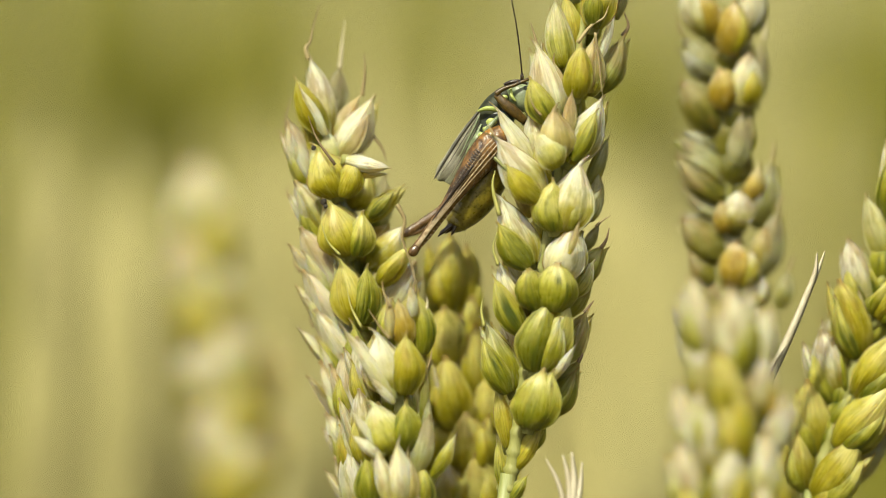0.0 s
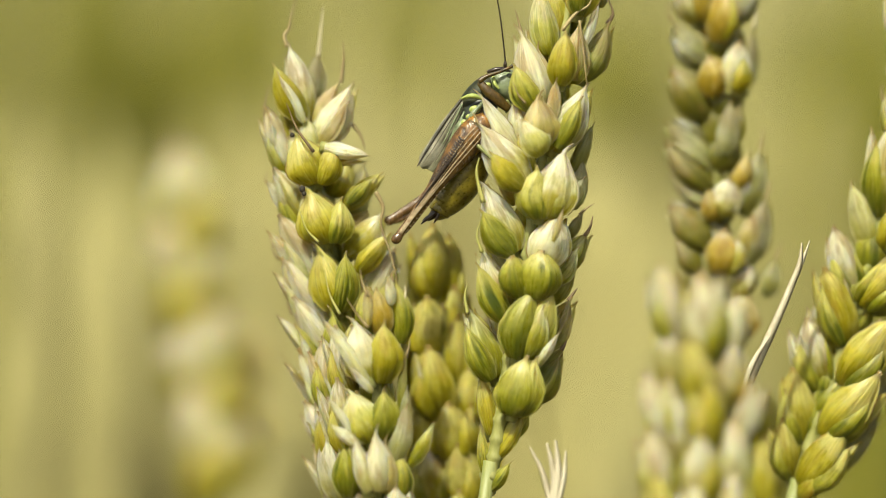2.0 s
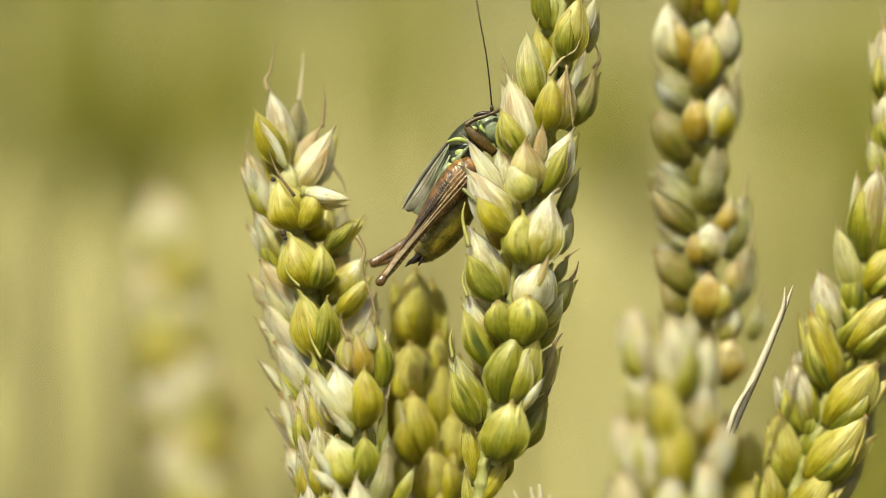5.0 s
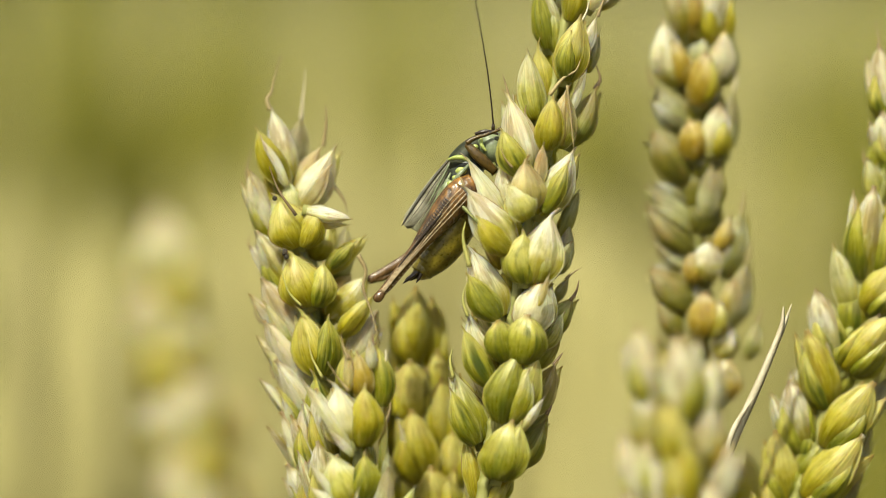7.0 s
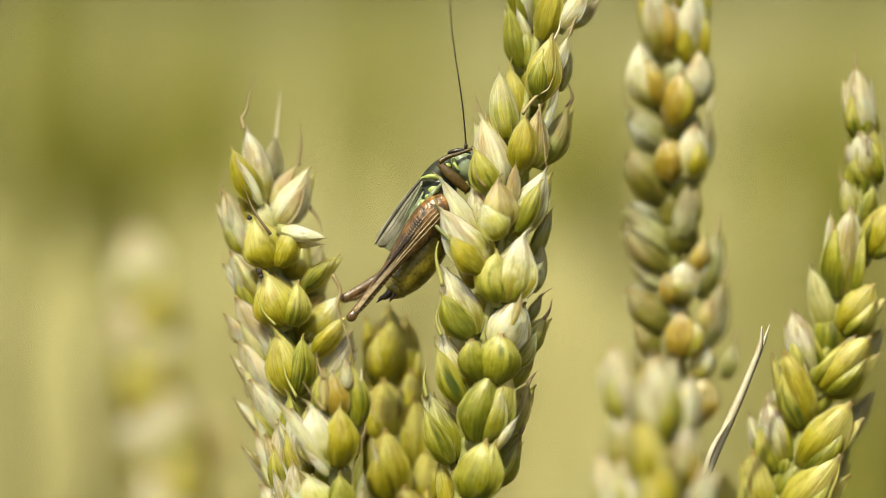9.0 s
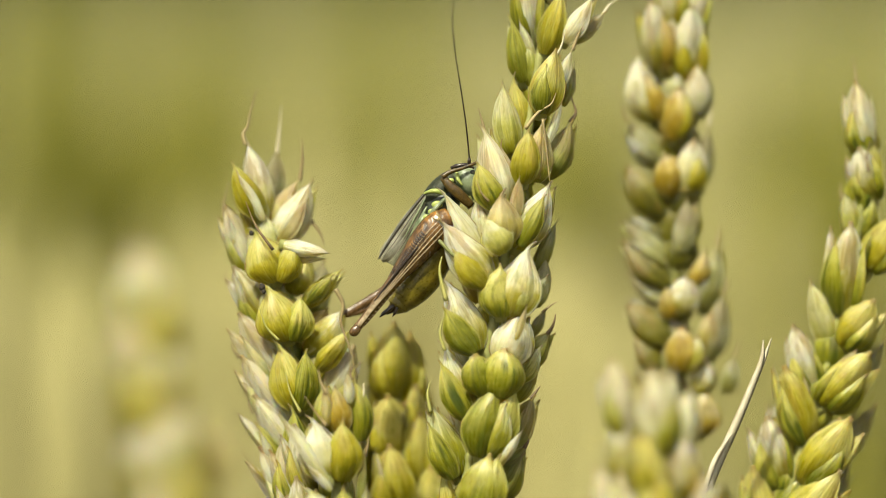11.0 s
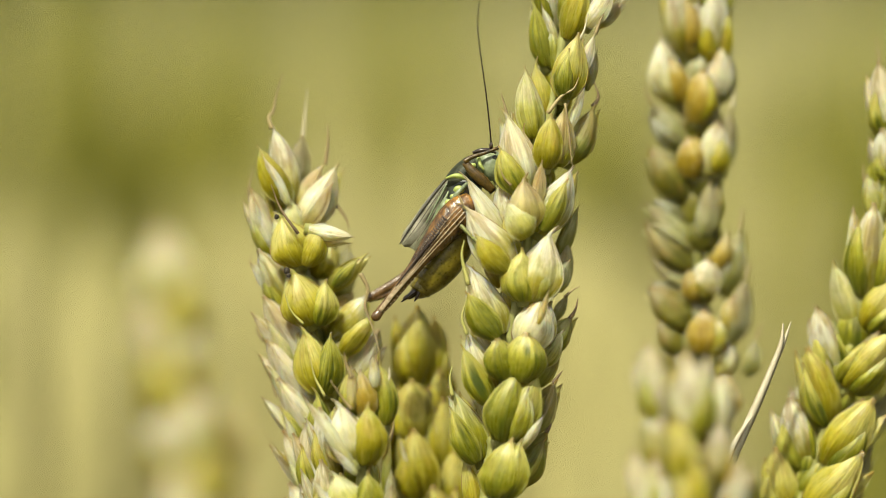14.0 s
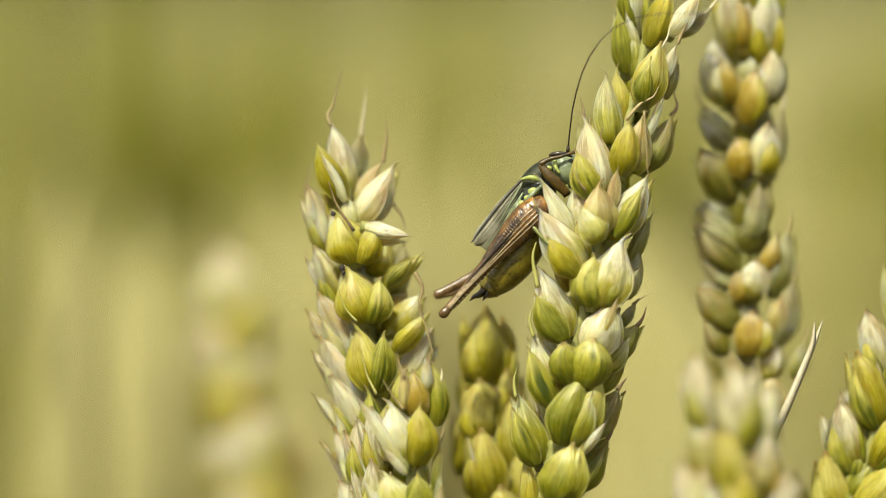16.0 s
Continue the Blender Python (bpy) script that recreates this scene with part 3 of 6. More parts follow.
cluster(main, 0,
        (15.98, 29.19, 17.74, 36.01, 2.7, -1, "y", "pod"),
        (16.21, 29.43, 16.45, 34.72, 2.11, -0.4, "p", "beaked"), back=0.13)
cluster(main, 0,
        (17.97, 30.49, 21.03, 35.54, 2.11, -1.5, "w", "keeled"),
        (19.03, 30.49, 22.44, 33.78, 1.53, 0, "k", "shell"), back=0.13)
cluster(main, 0,
        (10.93, -17.27, 13.98, -12.16, 2.7, 0.5, "s", "keeled"),
        (11.81, -14.92, 14.27, -11.45, 1.76, 1, "s", "shell"), back=0.13)
cluster(main, 0,
        (11.81, -11.81, 15.04, -6.11, 3.05, 0.6, "s", "keeled"),
        (10.81, -12.57, 13.98, -7.69, 2.47, 0, "g", "keeled"), back=0.13)
cluster(main, 0,
        (13.39, -3.47, 16.8, 0.65, 2.58, 1, "s", "keeled"),
        (13.16, -4.93, 15.74, -1, 2.23, 0.3, "p", "keeled"),
        (14.69, -0.23, 16.33, 2.82, 1.12, 1.5, "k", "blade"),
        (12.98, -6.99, 15.39, -3, 1.76, 1, "s", "shell"), back=0.13)
# grey shells: papery husks with the right side's shade in their colour
cluster(main, 0,
        (14.45, 2.88, 16.45, 6.34, 2.11, 1, "k", "shell"),
        (15.04, 6.23, 17.33, 12.04, 1.59, 1.6, "k", "blade"),
        (15.04, 2.88, 16.09, 8.4, 2.11, 1.9, "k", "shell"), back=0.13)
cluster(main, 0,
        (16.09, 16.33, 18.86, 22.5, 2.82, 1, "s", "keeled"),
        (16.68, 16.74, 19.03, 20.62, 1.06, 1.5, "t", "blade"), back=0.13)
core(main, [(7.52, -20.50), (9.16, -9.34), (10.22, -2.29), (11.39, 4.76), (12.69, 12.39), (14.16, 20.62), (15.51, 29.43), (16.50, 37.65)], 1.8, 3.0, 5.6, 3, 0.13)
awn(main, [(4.29, -8.05, -1), (3.99, -6.29, -1), (4.23, -4.99, -1)], 0.36, GREEN_AWN)
awn(main, [(5.76, -1.7, -1.5), (5.23, 0.06, -1.5), (5.58, 1.7, -1.5)], 0.36, GREEN_AWN)
awn(main, [(5.87, 3.47, -2), (5.17, 6.4, -2), (5.4, 8.16, -2)], 0.42, GREEN_AWN)
awn(main, [(5.23, 11.81, -2.5), (4.93, 12.51, -2.5), (4.7, 12.86, -2.5)], 0.25, AWN)
awn(main, [(9.75, 21.21, 0.2), (9.46, 22.38, 0.2), (9.1, 23.55, 0.2)], 0.3, AWN)
awn(main, [(15.8, 22.5, -2.13), (16.21, 19.56, -2.13), (16.45, 17.09, -2.13), (16.62, 15.8, -2.13)], 0.22, AWN)
awn(main, [(13.98, 21.44, -1.17), (15.39, 23.2, -1.17), (16.68, 24.02, -1.17), (17.21, 25.2, -1.17)], 0.34, AWN)
awn(main, [(18.68, 22.14, 2.32), (19.27, 23.2, 2.32), (18.8, 24.73, 2.32)], 0.4, DARK_AWN)
awn(main, [(16.39, 0.06, 1), (16.98, 1, 1), (17.27, 2.17, 1)], 0.36, DARK_AWN)
awn(main, [(15.86, 2.29, 1.5), (16.62, 3, 1.5), (17.45, 3.47, 1.5)], 0.28, AWN)
awn(main, [(14.69, -6.64, 0.6), (15.27, -5.87, 0.6), (15.68, -5.35, 0.6)], 0.34, DARK_AWN)
awn(main, [(14.04, -11.81, 0.6), (14.45, -10.98, 0.6), (14.51, -10.16, 0.6)], 0.36, DARK_AWN)
awn(main, [(16.21, 28.14, -0.5), (17.56, 29.72, -0.5), (18.21, 31.9, -0.5)], 0.32, PALE_AWN)
awn(main, [(18.91, 29.66, 0.8), (19.44, 31.19, 0.8), (20.09, 32.48, 0.8)], 0.32, AWN)
awn(main, [(22.09, 33.54, 2.8), (22.79, 34.48, 2.8), (23.85, 35.19, 2.8)], 0.3, PALE_AWN)
awn(main, [(10.22, 13.86, -2.76), (9.46, 14.74, -2.76), (8.93, 16.04, -2.76)], 0.22, AWN)

# ---------------------------------------------------------------- its neighbours
left = wheat_plant(
    "left", "pale yellow-green wheat ear with short brown awns", (-5.52, -33.42, 4.5), -0.06,
    [(-1, 1.0, [
        (-13.45, 6.99, -15.80, 13.45, 3.2, 0, "q"),
        (-14.80, 8.28, -15.86, 12.28, 1.3, -1, "l"),
        (-13.86, 2.41, -15.51, 6.64, 1.2, -1, "l"),
        (-12.28, -6.99, -14.33, -2.29, 1.3, -1, "l"),
        (-10.81, -14.63, -12.80, -9.93, 1.3, -1, "l"),
        (-11.81, 0.94, -15.15, 6.81, 3.6, 0, "m"),
        (-10.63, -4.64, -14.80, 1.53, 3.8, 0, "q"),
        (-9.63, -9.34, -14.21, -2.17, 3.8, 0, "q"),
        (-8.46, -14.04, -13.39, -6.99, 3.8, 0, "m"),
        (-7.87, -19.03, -12.45, -11.98, 3.8, 0, "q"),
        (-7.28, -24.02, -11.75, -17.27, 3.8, 0, "m"),
        (-6.58, -29.02, -10.92, -21.97, 3.8, 0, "q"),
        (-5.81, -33.42, -10.10, -26.96, 3.6, 0, "q"),
    ]), (0, -2.0, [
        (-8.34, -17.56, -10.10, -11.10, 4.4, 0.5, "p"),
        (-6.70, -17.56, -7.28, -11.10, 3.8, 0.5, "g"),
        (-7.87, -23.44, -9.52, -16.97, 4.4, 0.5, "y"),
        (-7.87, -26.96, -9.34, -21.09, 5.0, 0.5, "m"),
    ]), (1, 0.5, [
        (-6.11, -6.99, -2.88, -1.70, 4.0, 1, "y"),
        (-5.52, -11.69, -2.29, -6.99, 4.0, 2, "g"),
    ])],
    [(-5.52, -33.54), (-6.58, -26.96), (-7.58, -19.91), (-8.46, -12.28), (-9.63, -4.64), (-10.69, 2.41), (-11.69, 8.87), (-12.16, 14.16)], 23, fat=0.95, reach=0.12)
cluster(left, 4.5,
        (-11.98, 12.51, -13.86, 20.03, 2.7, 0, "c", "pod"),
        (-12.45, 12.04, -15.39, 18.09, 2.7, -1, "y", "keeled_back"),
        (-12.22, 11.81, -15.04, 17.09, 1.17, -1.6, "w", "blade"))
cluster(left, 4.5,
        (-11.4, 14.04, -10.81, 19.09, 2.35, 3, "k", "pod"))
cluster(left, 4.5,
        (-10.81, 9.46, -7.17, 16.15, 3.41, 0, "w", "keeled"),
        (-11.69, 11.51, -8.34, 16.39, 1.64, 0.5, "n", "blade"),
        (-10.57, 9.57, -7.58, 14.16, 2, -0.6, "n", "blade"))
cluster(left, 4.5,
        (-10.1, 9.22, -5.29, 8.4, 1.64, -3, "w", "pod"),
        (-9.93, 7.69, -5.29, 7.81, 0.76, -2.5, "t", "blade"))
cluster(left, 4.5,
        (-10.98, 5.46, -13.04, 11.34, 4.35, -2, "y", "hooked"),
        (-10.46, 5.4, -9.05, 10.04, 2.7, -2.5, "y", "keeled"),
        (-11.69, 8.28, -11.98, 12.39, 2.35, -0.5, "p", "pod"))
cluster(left, 4.5,
        (-9.75, -0.65, -11.75, 5.58, 4.58, -2, "y", "hooked"),
        (-9.05, -0.76, -8.46, 4.11, 2.94, -2.5, "g", "keeled"))
cluster(left, 4.5,
        (-8.81, -7.81, -10.69, -0.29, 3.88, -2, "y", "hooked"),
        (-8.46, -7.93, -7.99, -1.47, 3.05, -2.5, "g", "keeled"),
        (-9.34, -6.99, -11.4, -1.7, 1.76, -1, "p", "pod"))
cluster(left, 4.5,
        (-8.46, -14.33, -9.16, -7.11, 3.17, -2, "g", "hooked"),
        (-7.58, -14.04, -7.17, -8.75, 2.35, -2.6, "y", "pod"))
cluster(left, 4.5,
        (-8.16, 2.88, -3.99, 6.87, 2.06, -1, "y", "blade"),
        (-7.58, 3.29, -4.93, 6.23, 1.41, -1.6, "g", "blade"))
cluster(left, 4.5,
        (-9.52, 4.29, -7.75, 7.93, 3.17, 1, "y", "pod"),
        (-7.28, 1.53, -5.99, 7.81, 2.47, 3, "k", "shell"))
cluster(left, 4.5,
        (-7.58, -2, -4.11, 2.64, 3.41, -0.5, "c", "keeled"),
        (-6.7, -3.76, -3.17, 0.47, 2.23, -1, "y", "pod"),
        (-7.75, 0.06, -5.52, 2.7, 2.35, 1, "t", "pod"))
core(left, [(-6.00, -30.0), (-7.58, -19.91), (-8.46, -12.28), (-9.63, -4.64), (-10.69, 2.41), (-11.69, 8.87), (-12.10, 14.0)], 6.1, 3.4, 5.4, 4)
awn(left, [(-13.98, 19.68, 4.5), (-14.27, 20.85, 4.5), (-13.8, 21.56, 4.5), (-13.51, 23.08, 4.5), (-12.81, 25.43, 4.5)], 0.4, AWN)
awn(left, [(-10.75, 18.74, 7.5), (-10.57, 20.62, 7.5), (-10.28, 23.79, 7.5)], 0.36, PALE_AWN)
awn(left, [(-8.4, 15.92, 5), (-8.11, 18.27, 5), (-8.16, 20.27, 5)], 0.36, AWN)
awn(left, [(-7.28, 11.81, 5.5), (-6.29, 10.4, 5.5), (-5.87, 9.05, 5.5)], 0.34, AWN)
awn(left, [(-16.09, 11.69, 5.5), (-16.39, 13.22, 5.5), (-15.86, 15.8, 5.5)], 0.32, AWN)
awn(left, [(-11.22, 8.75, 1), (-13.04, 11.34, 1), (-14.04, 13.86, 1)], 0.28, DARK_AWN)
awn(left, [(-15.27, 4.76, 6.5), (-16.21, 5.64, 6.5), (-15.98, 6.87, 6.5)], 0.28, AWN)
awn(left, [(-4.76, 4.64, 3), (-3.99, 3, 3), (-4.23, 1.12, 3), (-3.29, -1.59, 3), (-2.53, -4.64, 3)], 0.38, AWN)
awn(left, [(-14.8, -2.41, 6.5), (-15.45, -1.47, 6.5), (-15.45, -0.41, 6.5)], 0.28, AWN)
awn(left, [(-10.69, -0.65, 1), (-11.98, 0.76, 1), (-12.69, 2.76, 1)], 0.26, GREEN_AWN)
awn(left, [(-13.39, -8.16, 6.5), (-13.8, -7.28, 6.5), (-13.86, -6.4, 6.5)], 0.28, AWN)
awn(left, [(-8.46, -8.16, 1), (-9.52, -6.11, 1), (-9.99, -4.05, 1)], 0.28, GREEN_AWN)


def blemish(plant, x, z, d, r, seed):
    """A dark speck of mould on a husk."""
    bm = bmesh.new()
    bmesh.ops.create_icosphere(bm, subdivisions=2, radius=1)
    for v in bm.verts:
        k = 1 + 0.5 * noise.noise(v.co * 2.3 + Vector((seed, 0, 0)))
        v.co = Vector((v.co.x * r, v.co.y * r * 0.6, v.co.z * r * 1.1)) * k * MM
    return part("mould_spot", bm, SMUT, plant, "black mould spot", Matrix.Translation(at(x, z, d) - plant.location))


blemish(left, -13.45, 10.51, 2.3, 0.26, 1)
blemish(left, -12.39, 4.88, 1.6, 0.32, 2)
blemish(left, -12.22, 4.41, 1.4, 0.22, 3)

mid = wheat_plant(
    "mid", "short yellow-green wheat ear with white papery glumes", (-3.76, -36.36, -2.4), 0.02,
    [(0, 0.0, [
        (-2.29, -30.48, -2.29, -26.02, 4.4, -1, "g"),
        (-5.52, -32.25, -6.58, -26.79, 5.6, 0, "y"),
        (-2.88, -36.36, -3.17, -30.48, 5.0, -1, "g"),
    ]), (-1, 0.0, [
        (-7.58, -15.21, -9.16, -9.34, 3.4, 2, "y"),
        (-7.87, -21.09, -9.05, -15.21, 3.4, 2, "y"),
    ])],
    [(-3.64, -36.48), (-3.99, -29.90), (-4.35, -22.85), (-4.58, -15.80), (-4.70, -9.34)], 37, fat=0.90, reach=0.22)
cluster(mid, -2.4,
        (-4.93, -10.04, -5.64, -4.52, 3.05, -0.2, "g", "hooked"),
        (-3.99, -10.16, -4.7, -5.11, 2.47, -1, "t", "pod"),
        (-2.23, -10.98, -2.76, -4.17, 2.7, -0.4, "g", "keeled"),
        (-3.11, -6.99, -3.41, -3.64, 1.06, -1.6, "w", "pod"),
        (-5.52, -9.34, -5.64, -4.35, 1.06, -1.4, "n", "blade"))
cluster(mid, -2.4,
        (-5.05, -14.98, -6.81, -7.93, 4.7, -1, "c", "hooked"),
        (-4.11, -15.15, -3.99, -8.52, 3.52, -1.5, "y", "keeled"))
cluster(mid, -2.4,
        (-5.52, -15.04, -10.81, -7.69, 1.29, -2.4, "w", "blade"),
        (-5.05, -16.04, -7.87, -13.1, 0.88, -2.4, "w", "blade"))
cluster(mid, -2.4,
        (-5.17, -21.21, -7.28, -15.27, 4.82, -1.4, "p", "hooked"),
        (-3.99, -21.03, -3.99, -15.57, 3.17, -1.9, "g", "keeled"))
cluster(mid, -2.4,
        (-6.58, -21.09, -9.99, -16.04, 0.82, -2.6, "w", "blade"),
        (-6.46, -21.68, -9.63, -19.27, 1.29, -2.6, "w", "blade"))
cluster(mid, -2.4,
        (-5.52, -26.49, -7.05, -20.38, 1.88, -3, "w", "blade"),
        (-4.23, -26.37, -4.93, -19.33, 2.7, -3, "w", "beaked"),
        (-3.47, -26.49, -3.88, -20.5, 2, -2.4, "n", "beaked"))
cluster(mid, -2.4,
        (-7.52, -26.96, -7.99, -20.97, 2.7, -1.6, "g", "hooked"),
        (-2.58, -27.26, -2.29, -22.26, 2.94, -1.6, "g", "pod"))
cluster(mid, -2.4,
        (-2.7, -23.14, -1.41, -17.15, 2.23, -2, "k", "shell"),
        (-1.88, -19.33, -1.41, -15.21, 0.94, -1, "k", "blade"))
cluster(mid, -2.4,
        (-1.17, -23.73, 1.41, -19.03, 1.53, -1.6, "p", "keeled"))
cluster(mid, -2.4,
        (-2.23, -17.86, -1.59, -11.1, 0.88, -1, "s", "blade"))
core(mid, [(-3.64, -34.48), (-3.99, -29.90), (-4.35, -22.85), (-4.58, -15.80), (-4.70, -10.34)], -0.8, 3.2, 5.4, 5)
awn(mid, [(-2.88, -4.64, -3.4), (-3.05, -3.76, -3.4), (-2.76, -3.17, -3.4)], 0.22, DARK_AWN)
awn(mid, [(-5.52, -6.11, -3.9), (-6.11, -4.64, -3.9), (-6.34, -3.35, -3.9)], 0.3, AWN)
awn(mid, [(-1.88, -6.99, -2.9), (-1.64, -5.82, -2.9), (-1.7, -4.93, -2.9)], 0.3, PALE_AWN)
awn(mid, [(-5.52, -9.34, -3.9), (-6.58, -8.05, -3.9), (-7.75, -6.29, -3.9)], 0.3, AWN)
awn(mid, [(-1.59, -12.57, -2.9), (-1.29, -11.4, -2.9), (-1.17, -10.51, -2.9)], 0.3, AWN)

# its rear florets take the dark olive skin, shade painted into them
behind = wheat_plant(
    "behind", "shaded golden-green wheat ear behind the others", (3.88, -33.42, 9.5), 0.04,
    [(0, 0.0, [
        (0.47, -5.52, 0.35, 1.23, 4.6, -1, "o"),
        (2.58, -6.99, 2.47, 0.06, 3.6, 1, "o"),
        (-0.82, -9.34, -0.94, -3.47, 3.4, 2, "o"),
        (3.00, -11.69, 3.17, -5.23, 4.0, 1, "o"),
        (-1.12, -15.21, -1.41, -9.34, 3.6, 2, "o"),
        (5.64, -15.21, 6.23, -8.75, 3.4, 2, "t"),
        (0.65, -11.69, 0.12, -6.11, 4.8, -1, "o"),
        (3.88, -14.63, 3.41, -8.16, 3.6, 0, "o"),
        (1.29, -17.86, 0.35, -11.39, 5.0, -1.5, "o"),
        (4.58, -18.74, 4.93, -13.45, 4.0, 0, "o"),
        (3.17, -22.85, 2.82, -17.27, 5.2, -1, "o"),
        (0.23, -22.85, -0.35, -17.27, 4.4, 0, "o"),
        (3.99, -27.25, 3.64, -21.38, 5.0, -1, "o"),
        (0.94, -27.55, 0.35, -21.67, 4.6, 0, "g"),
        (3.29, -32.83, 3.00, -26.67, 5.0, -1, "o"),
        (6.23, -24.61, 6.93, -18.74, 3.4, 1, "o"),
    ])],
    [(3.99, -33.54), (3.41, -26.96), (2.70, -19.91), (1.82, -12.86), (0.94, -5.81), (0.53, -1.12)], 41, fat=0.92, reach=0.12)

dark = wheat_plant(
    "dark", "weathered wheat ear with grey and tan husks", (28.43, -18.74, 12.0), 0.03,
    [(0, -1.0, [
        (28.28, 28.15, 27.28, 34.33, 4.0, 0, "t"),
        (31.30, 27.16, 31.61, 33.93, 4.2, 0, "y"),
        (29.43, 32.45, 28.84, 38.91, 4.0, 0, "t"),
        (31.48, 31.86, 32.36, 38.53, 4.0, 0, "p"),
    ])],
    [(28.43, -18.85), (28.66, -12.28), (29.02, -4.64), (29.31, 3.58), (29.72, 11.81), (29.84, 20.62), (30.01, 29.43), (30.07, 35.89)], 53, fat=0.87, reach=0.10)
cluster(dark, 12,
        (27.49, 22.26, 25.96, 29.55, 3.76, -1, "c", "keeled_back"),
        (28.08, 22.38, 26.79, 27.08, 2.58, -1.6, "t", "full_back"))
cluster(dark, 12,
        (29.6, 20.15, 30.31, 25.9, 3.17, -2, "t", "full"),
        (30.07, 20.5, 31.01, 25.32, 2.11, -2.5, "y", "keeled"))
cluster(dark, 12,
        (31.6, 23.08, 32.42, 28.25, 2.58, -1, "w", "full"),
        (32.19, 22.38, 33.36, 27.08, 1.76, 0, "k", "shell"))
cluster(dark, 12,
        (28.2, 17.8, 24.91, 22.61, 2.47, -0.5, "k", "keeled_back"),
        (28.08, 17.56, 24.44, 20.97, 1.88, -1, "a", "keeled_back"))
# d husks hold the shade of the left column in their olive colour
cluster(dark, 12,
        (28.43, 12.28, 24.79, 17.33, 3.41, -0.8, "d", "full_back"),
        (28.2, 14.39, 24.67, 17.8, 1.76, -0.2, "k", "shell"))
cluster(dark, 12,
        (28.9, 8.16, 24.2, 12.04, 2.23, -0.8, "k", "keeled_back"),
        (28.9, 10.16, 24.79, 12.28, 1.41, -0.2, "a", "shell"))
cluster(dark, 12,
        (29.02, 5.11, 24.44, 9.93, 3.41, -1, "d", "full_back"),
        (28.67, 7.23, 24.2, 10.16, 1.41, -1.8, "k", "blade"))
cluster(dark, 12,
        (29.02, 3.47, 24.67, 6.4, 2, -0.6, "k", "keeled_back"))
cluster(dark, 12,
        (29.25, -1, 24.79, 3.23, 3.52, -1, "d", "full_back"),
        (28.9, 1.23, 24.79, 3.82, 1.53, -0.2, "a", "shell"))
cluster(dark, 12,
        (28.43, -3.82, 25.61, -0.29, 2.58, -0.6, "d", "full_back"),
        (28.08, -7.34, 25.38, -2.76, 2.23, -0.4, "d", "keeled_back"))
cluster(dark, 12,
        (26.9, -9.57, 23.85, -5.99, 2.11, 0.6, "a", "keeled_back"),
        (26.55, -12.28, 24.2, -8.75, 2, 0.8, "a", "shell"))
cluster(dark, 12,
        (29.14, 14.51, 28.67, 18.74, 2.82, -2, "t", "full"),
        (31.01, 14.74, 31.9, 20.5, 3.05, -1.6, "w", "full"),
        (31.6, 14.98, 32.42, 18.86, 2, -2.1, "y", "keeled"))
cluster(dark, 12,
        (32.19, 15.1, 33.25, 22.03, 1.88, 0.6, "k", "keeled"))
cluster(dark, 12,
        (30.43, 8.63, 31.07, 14.27, 2.23, -1.4, "k", "shell"),
        (31.48, 9.69, 31.9, 14.39, 1.53, -0.6, "d", "keeled"))
cluster(dark, 12,
        (30.31, 2.17, 30.9, 6.17, 3.05, -1.8, "c", "full"),
        (31.6, 4.76, 33.01, 9.1, 2.11, -1.2, "t", "keeled"),
        (29.37, 1.7, 28.9, 4.99, 2, -2, "t", "full_back"))
cluster(dark, 12,
        (32.66, 2.76, 34.19, 9.57, 2.7, 0, "k", "keeled"),
        (32.07, 3.58, 32.89, 7.69, 2, -0.6, "w", "full"))
cluster(dark, 12,
        (30.31, -3.82, 30.43, 0.88, 3.64, -2, "t", "full"),
        (31.25, -3.82, 32.07, 0.06, 2.35, -2.3, "c", "keeled"))
cluster(dark, 12,
        (33.01, -2.64, 34.77, 4.41, 2.82, 0, "k", "keeled"),
        (32.66, -1.7, 33.6, 2.41, 2, -0.6, "n", "full"))
cluster(dark, 12,
        (32.19, -6.17, 33.01, -2.53, 2.58, -1, "c", "full"),
        (34.89, -6.17, 35.95, -1.94, 1.88, 0.6, "k", "keeled"))
cluster(dark, 12,
        (32.07, -10.51, 32.95, -5.82, 3.52, -0.6, "t", "full"))
awn(dark, [(34.19, 9.34, 12), (34.42, 10.51, 12), (34.36, 11.45, 12)], 0.3, AWN)
awn(dark, [(34.77, 4.17, 12), (35.19, 5.23, 12), (35.13, 6.05, 12)], 0.3, AWN)
awn(dark, [(24.79, 22.38, 12), (24.44, 23.55, 12), (24.32, 24.44, 12)], 0.28, AWN)
awn(dark, [(35.95, -2.06, 12), (36.3, -1.23, 12), (36.42, -0.53, 12)], 0.28, AWN)
awn(dark, [(33.36, 21.79, 12), (33.6, 23.26, 12), (33.36, 24.73, 12)], 0.3, PALE_AWN)
# inner husks mostly dark olive, painting the shade deep between the outer ones
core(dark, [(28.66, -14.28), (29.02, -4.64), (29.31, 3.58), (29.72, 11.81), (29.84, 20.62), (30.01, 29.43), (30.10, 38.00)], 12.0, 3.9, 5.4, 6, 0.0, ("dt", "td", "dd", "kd"))

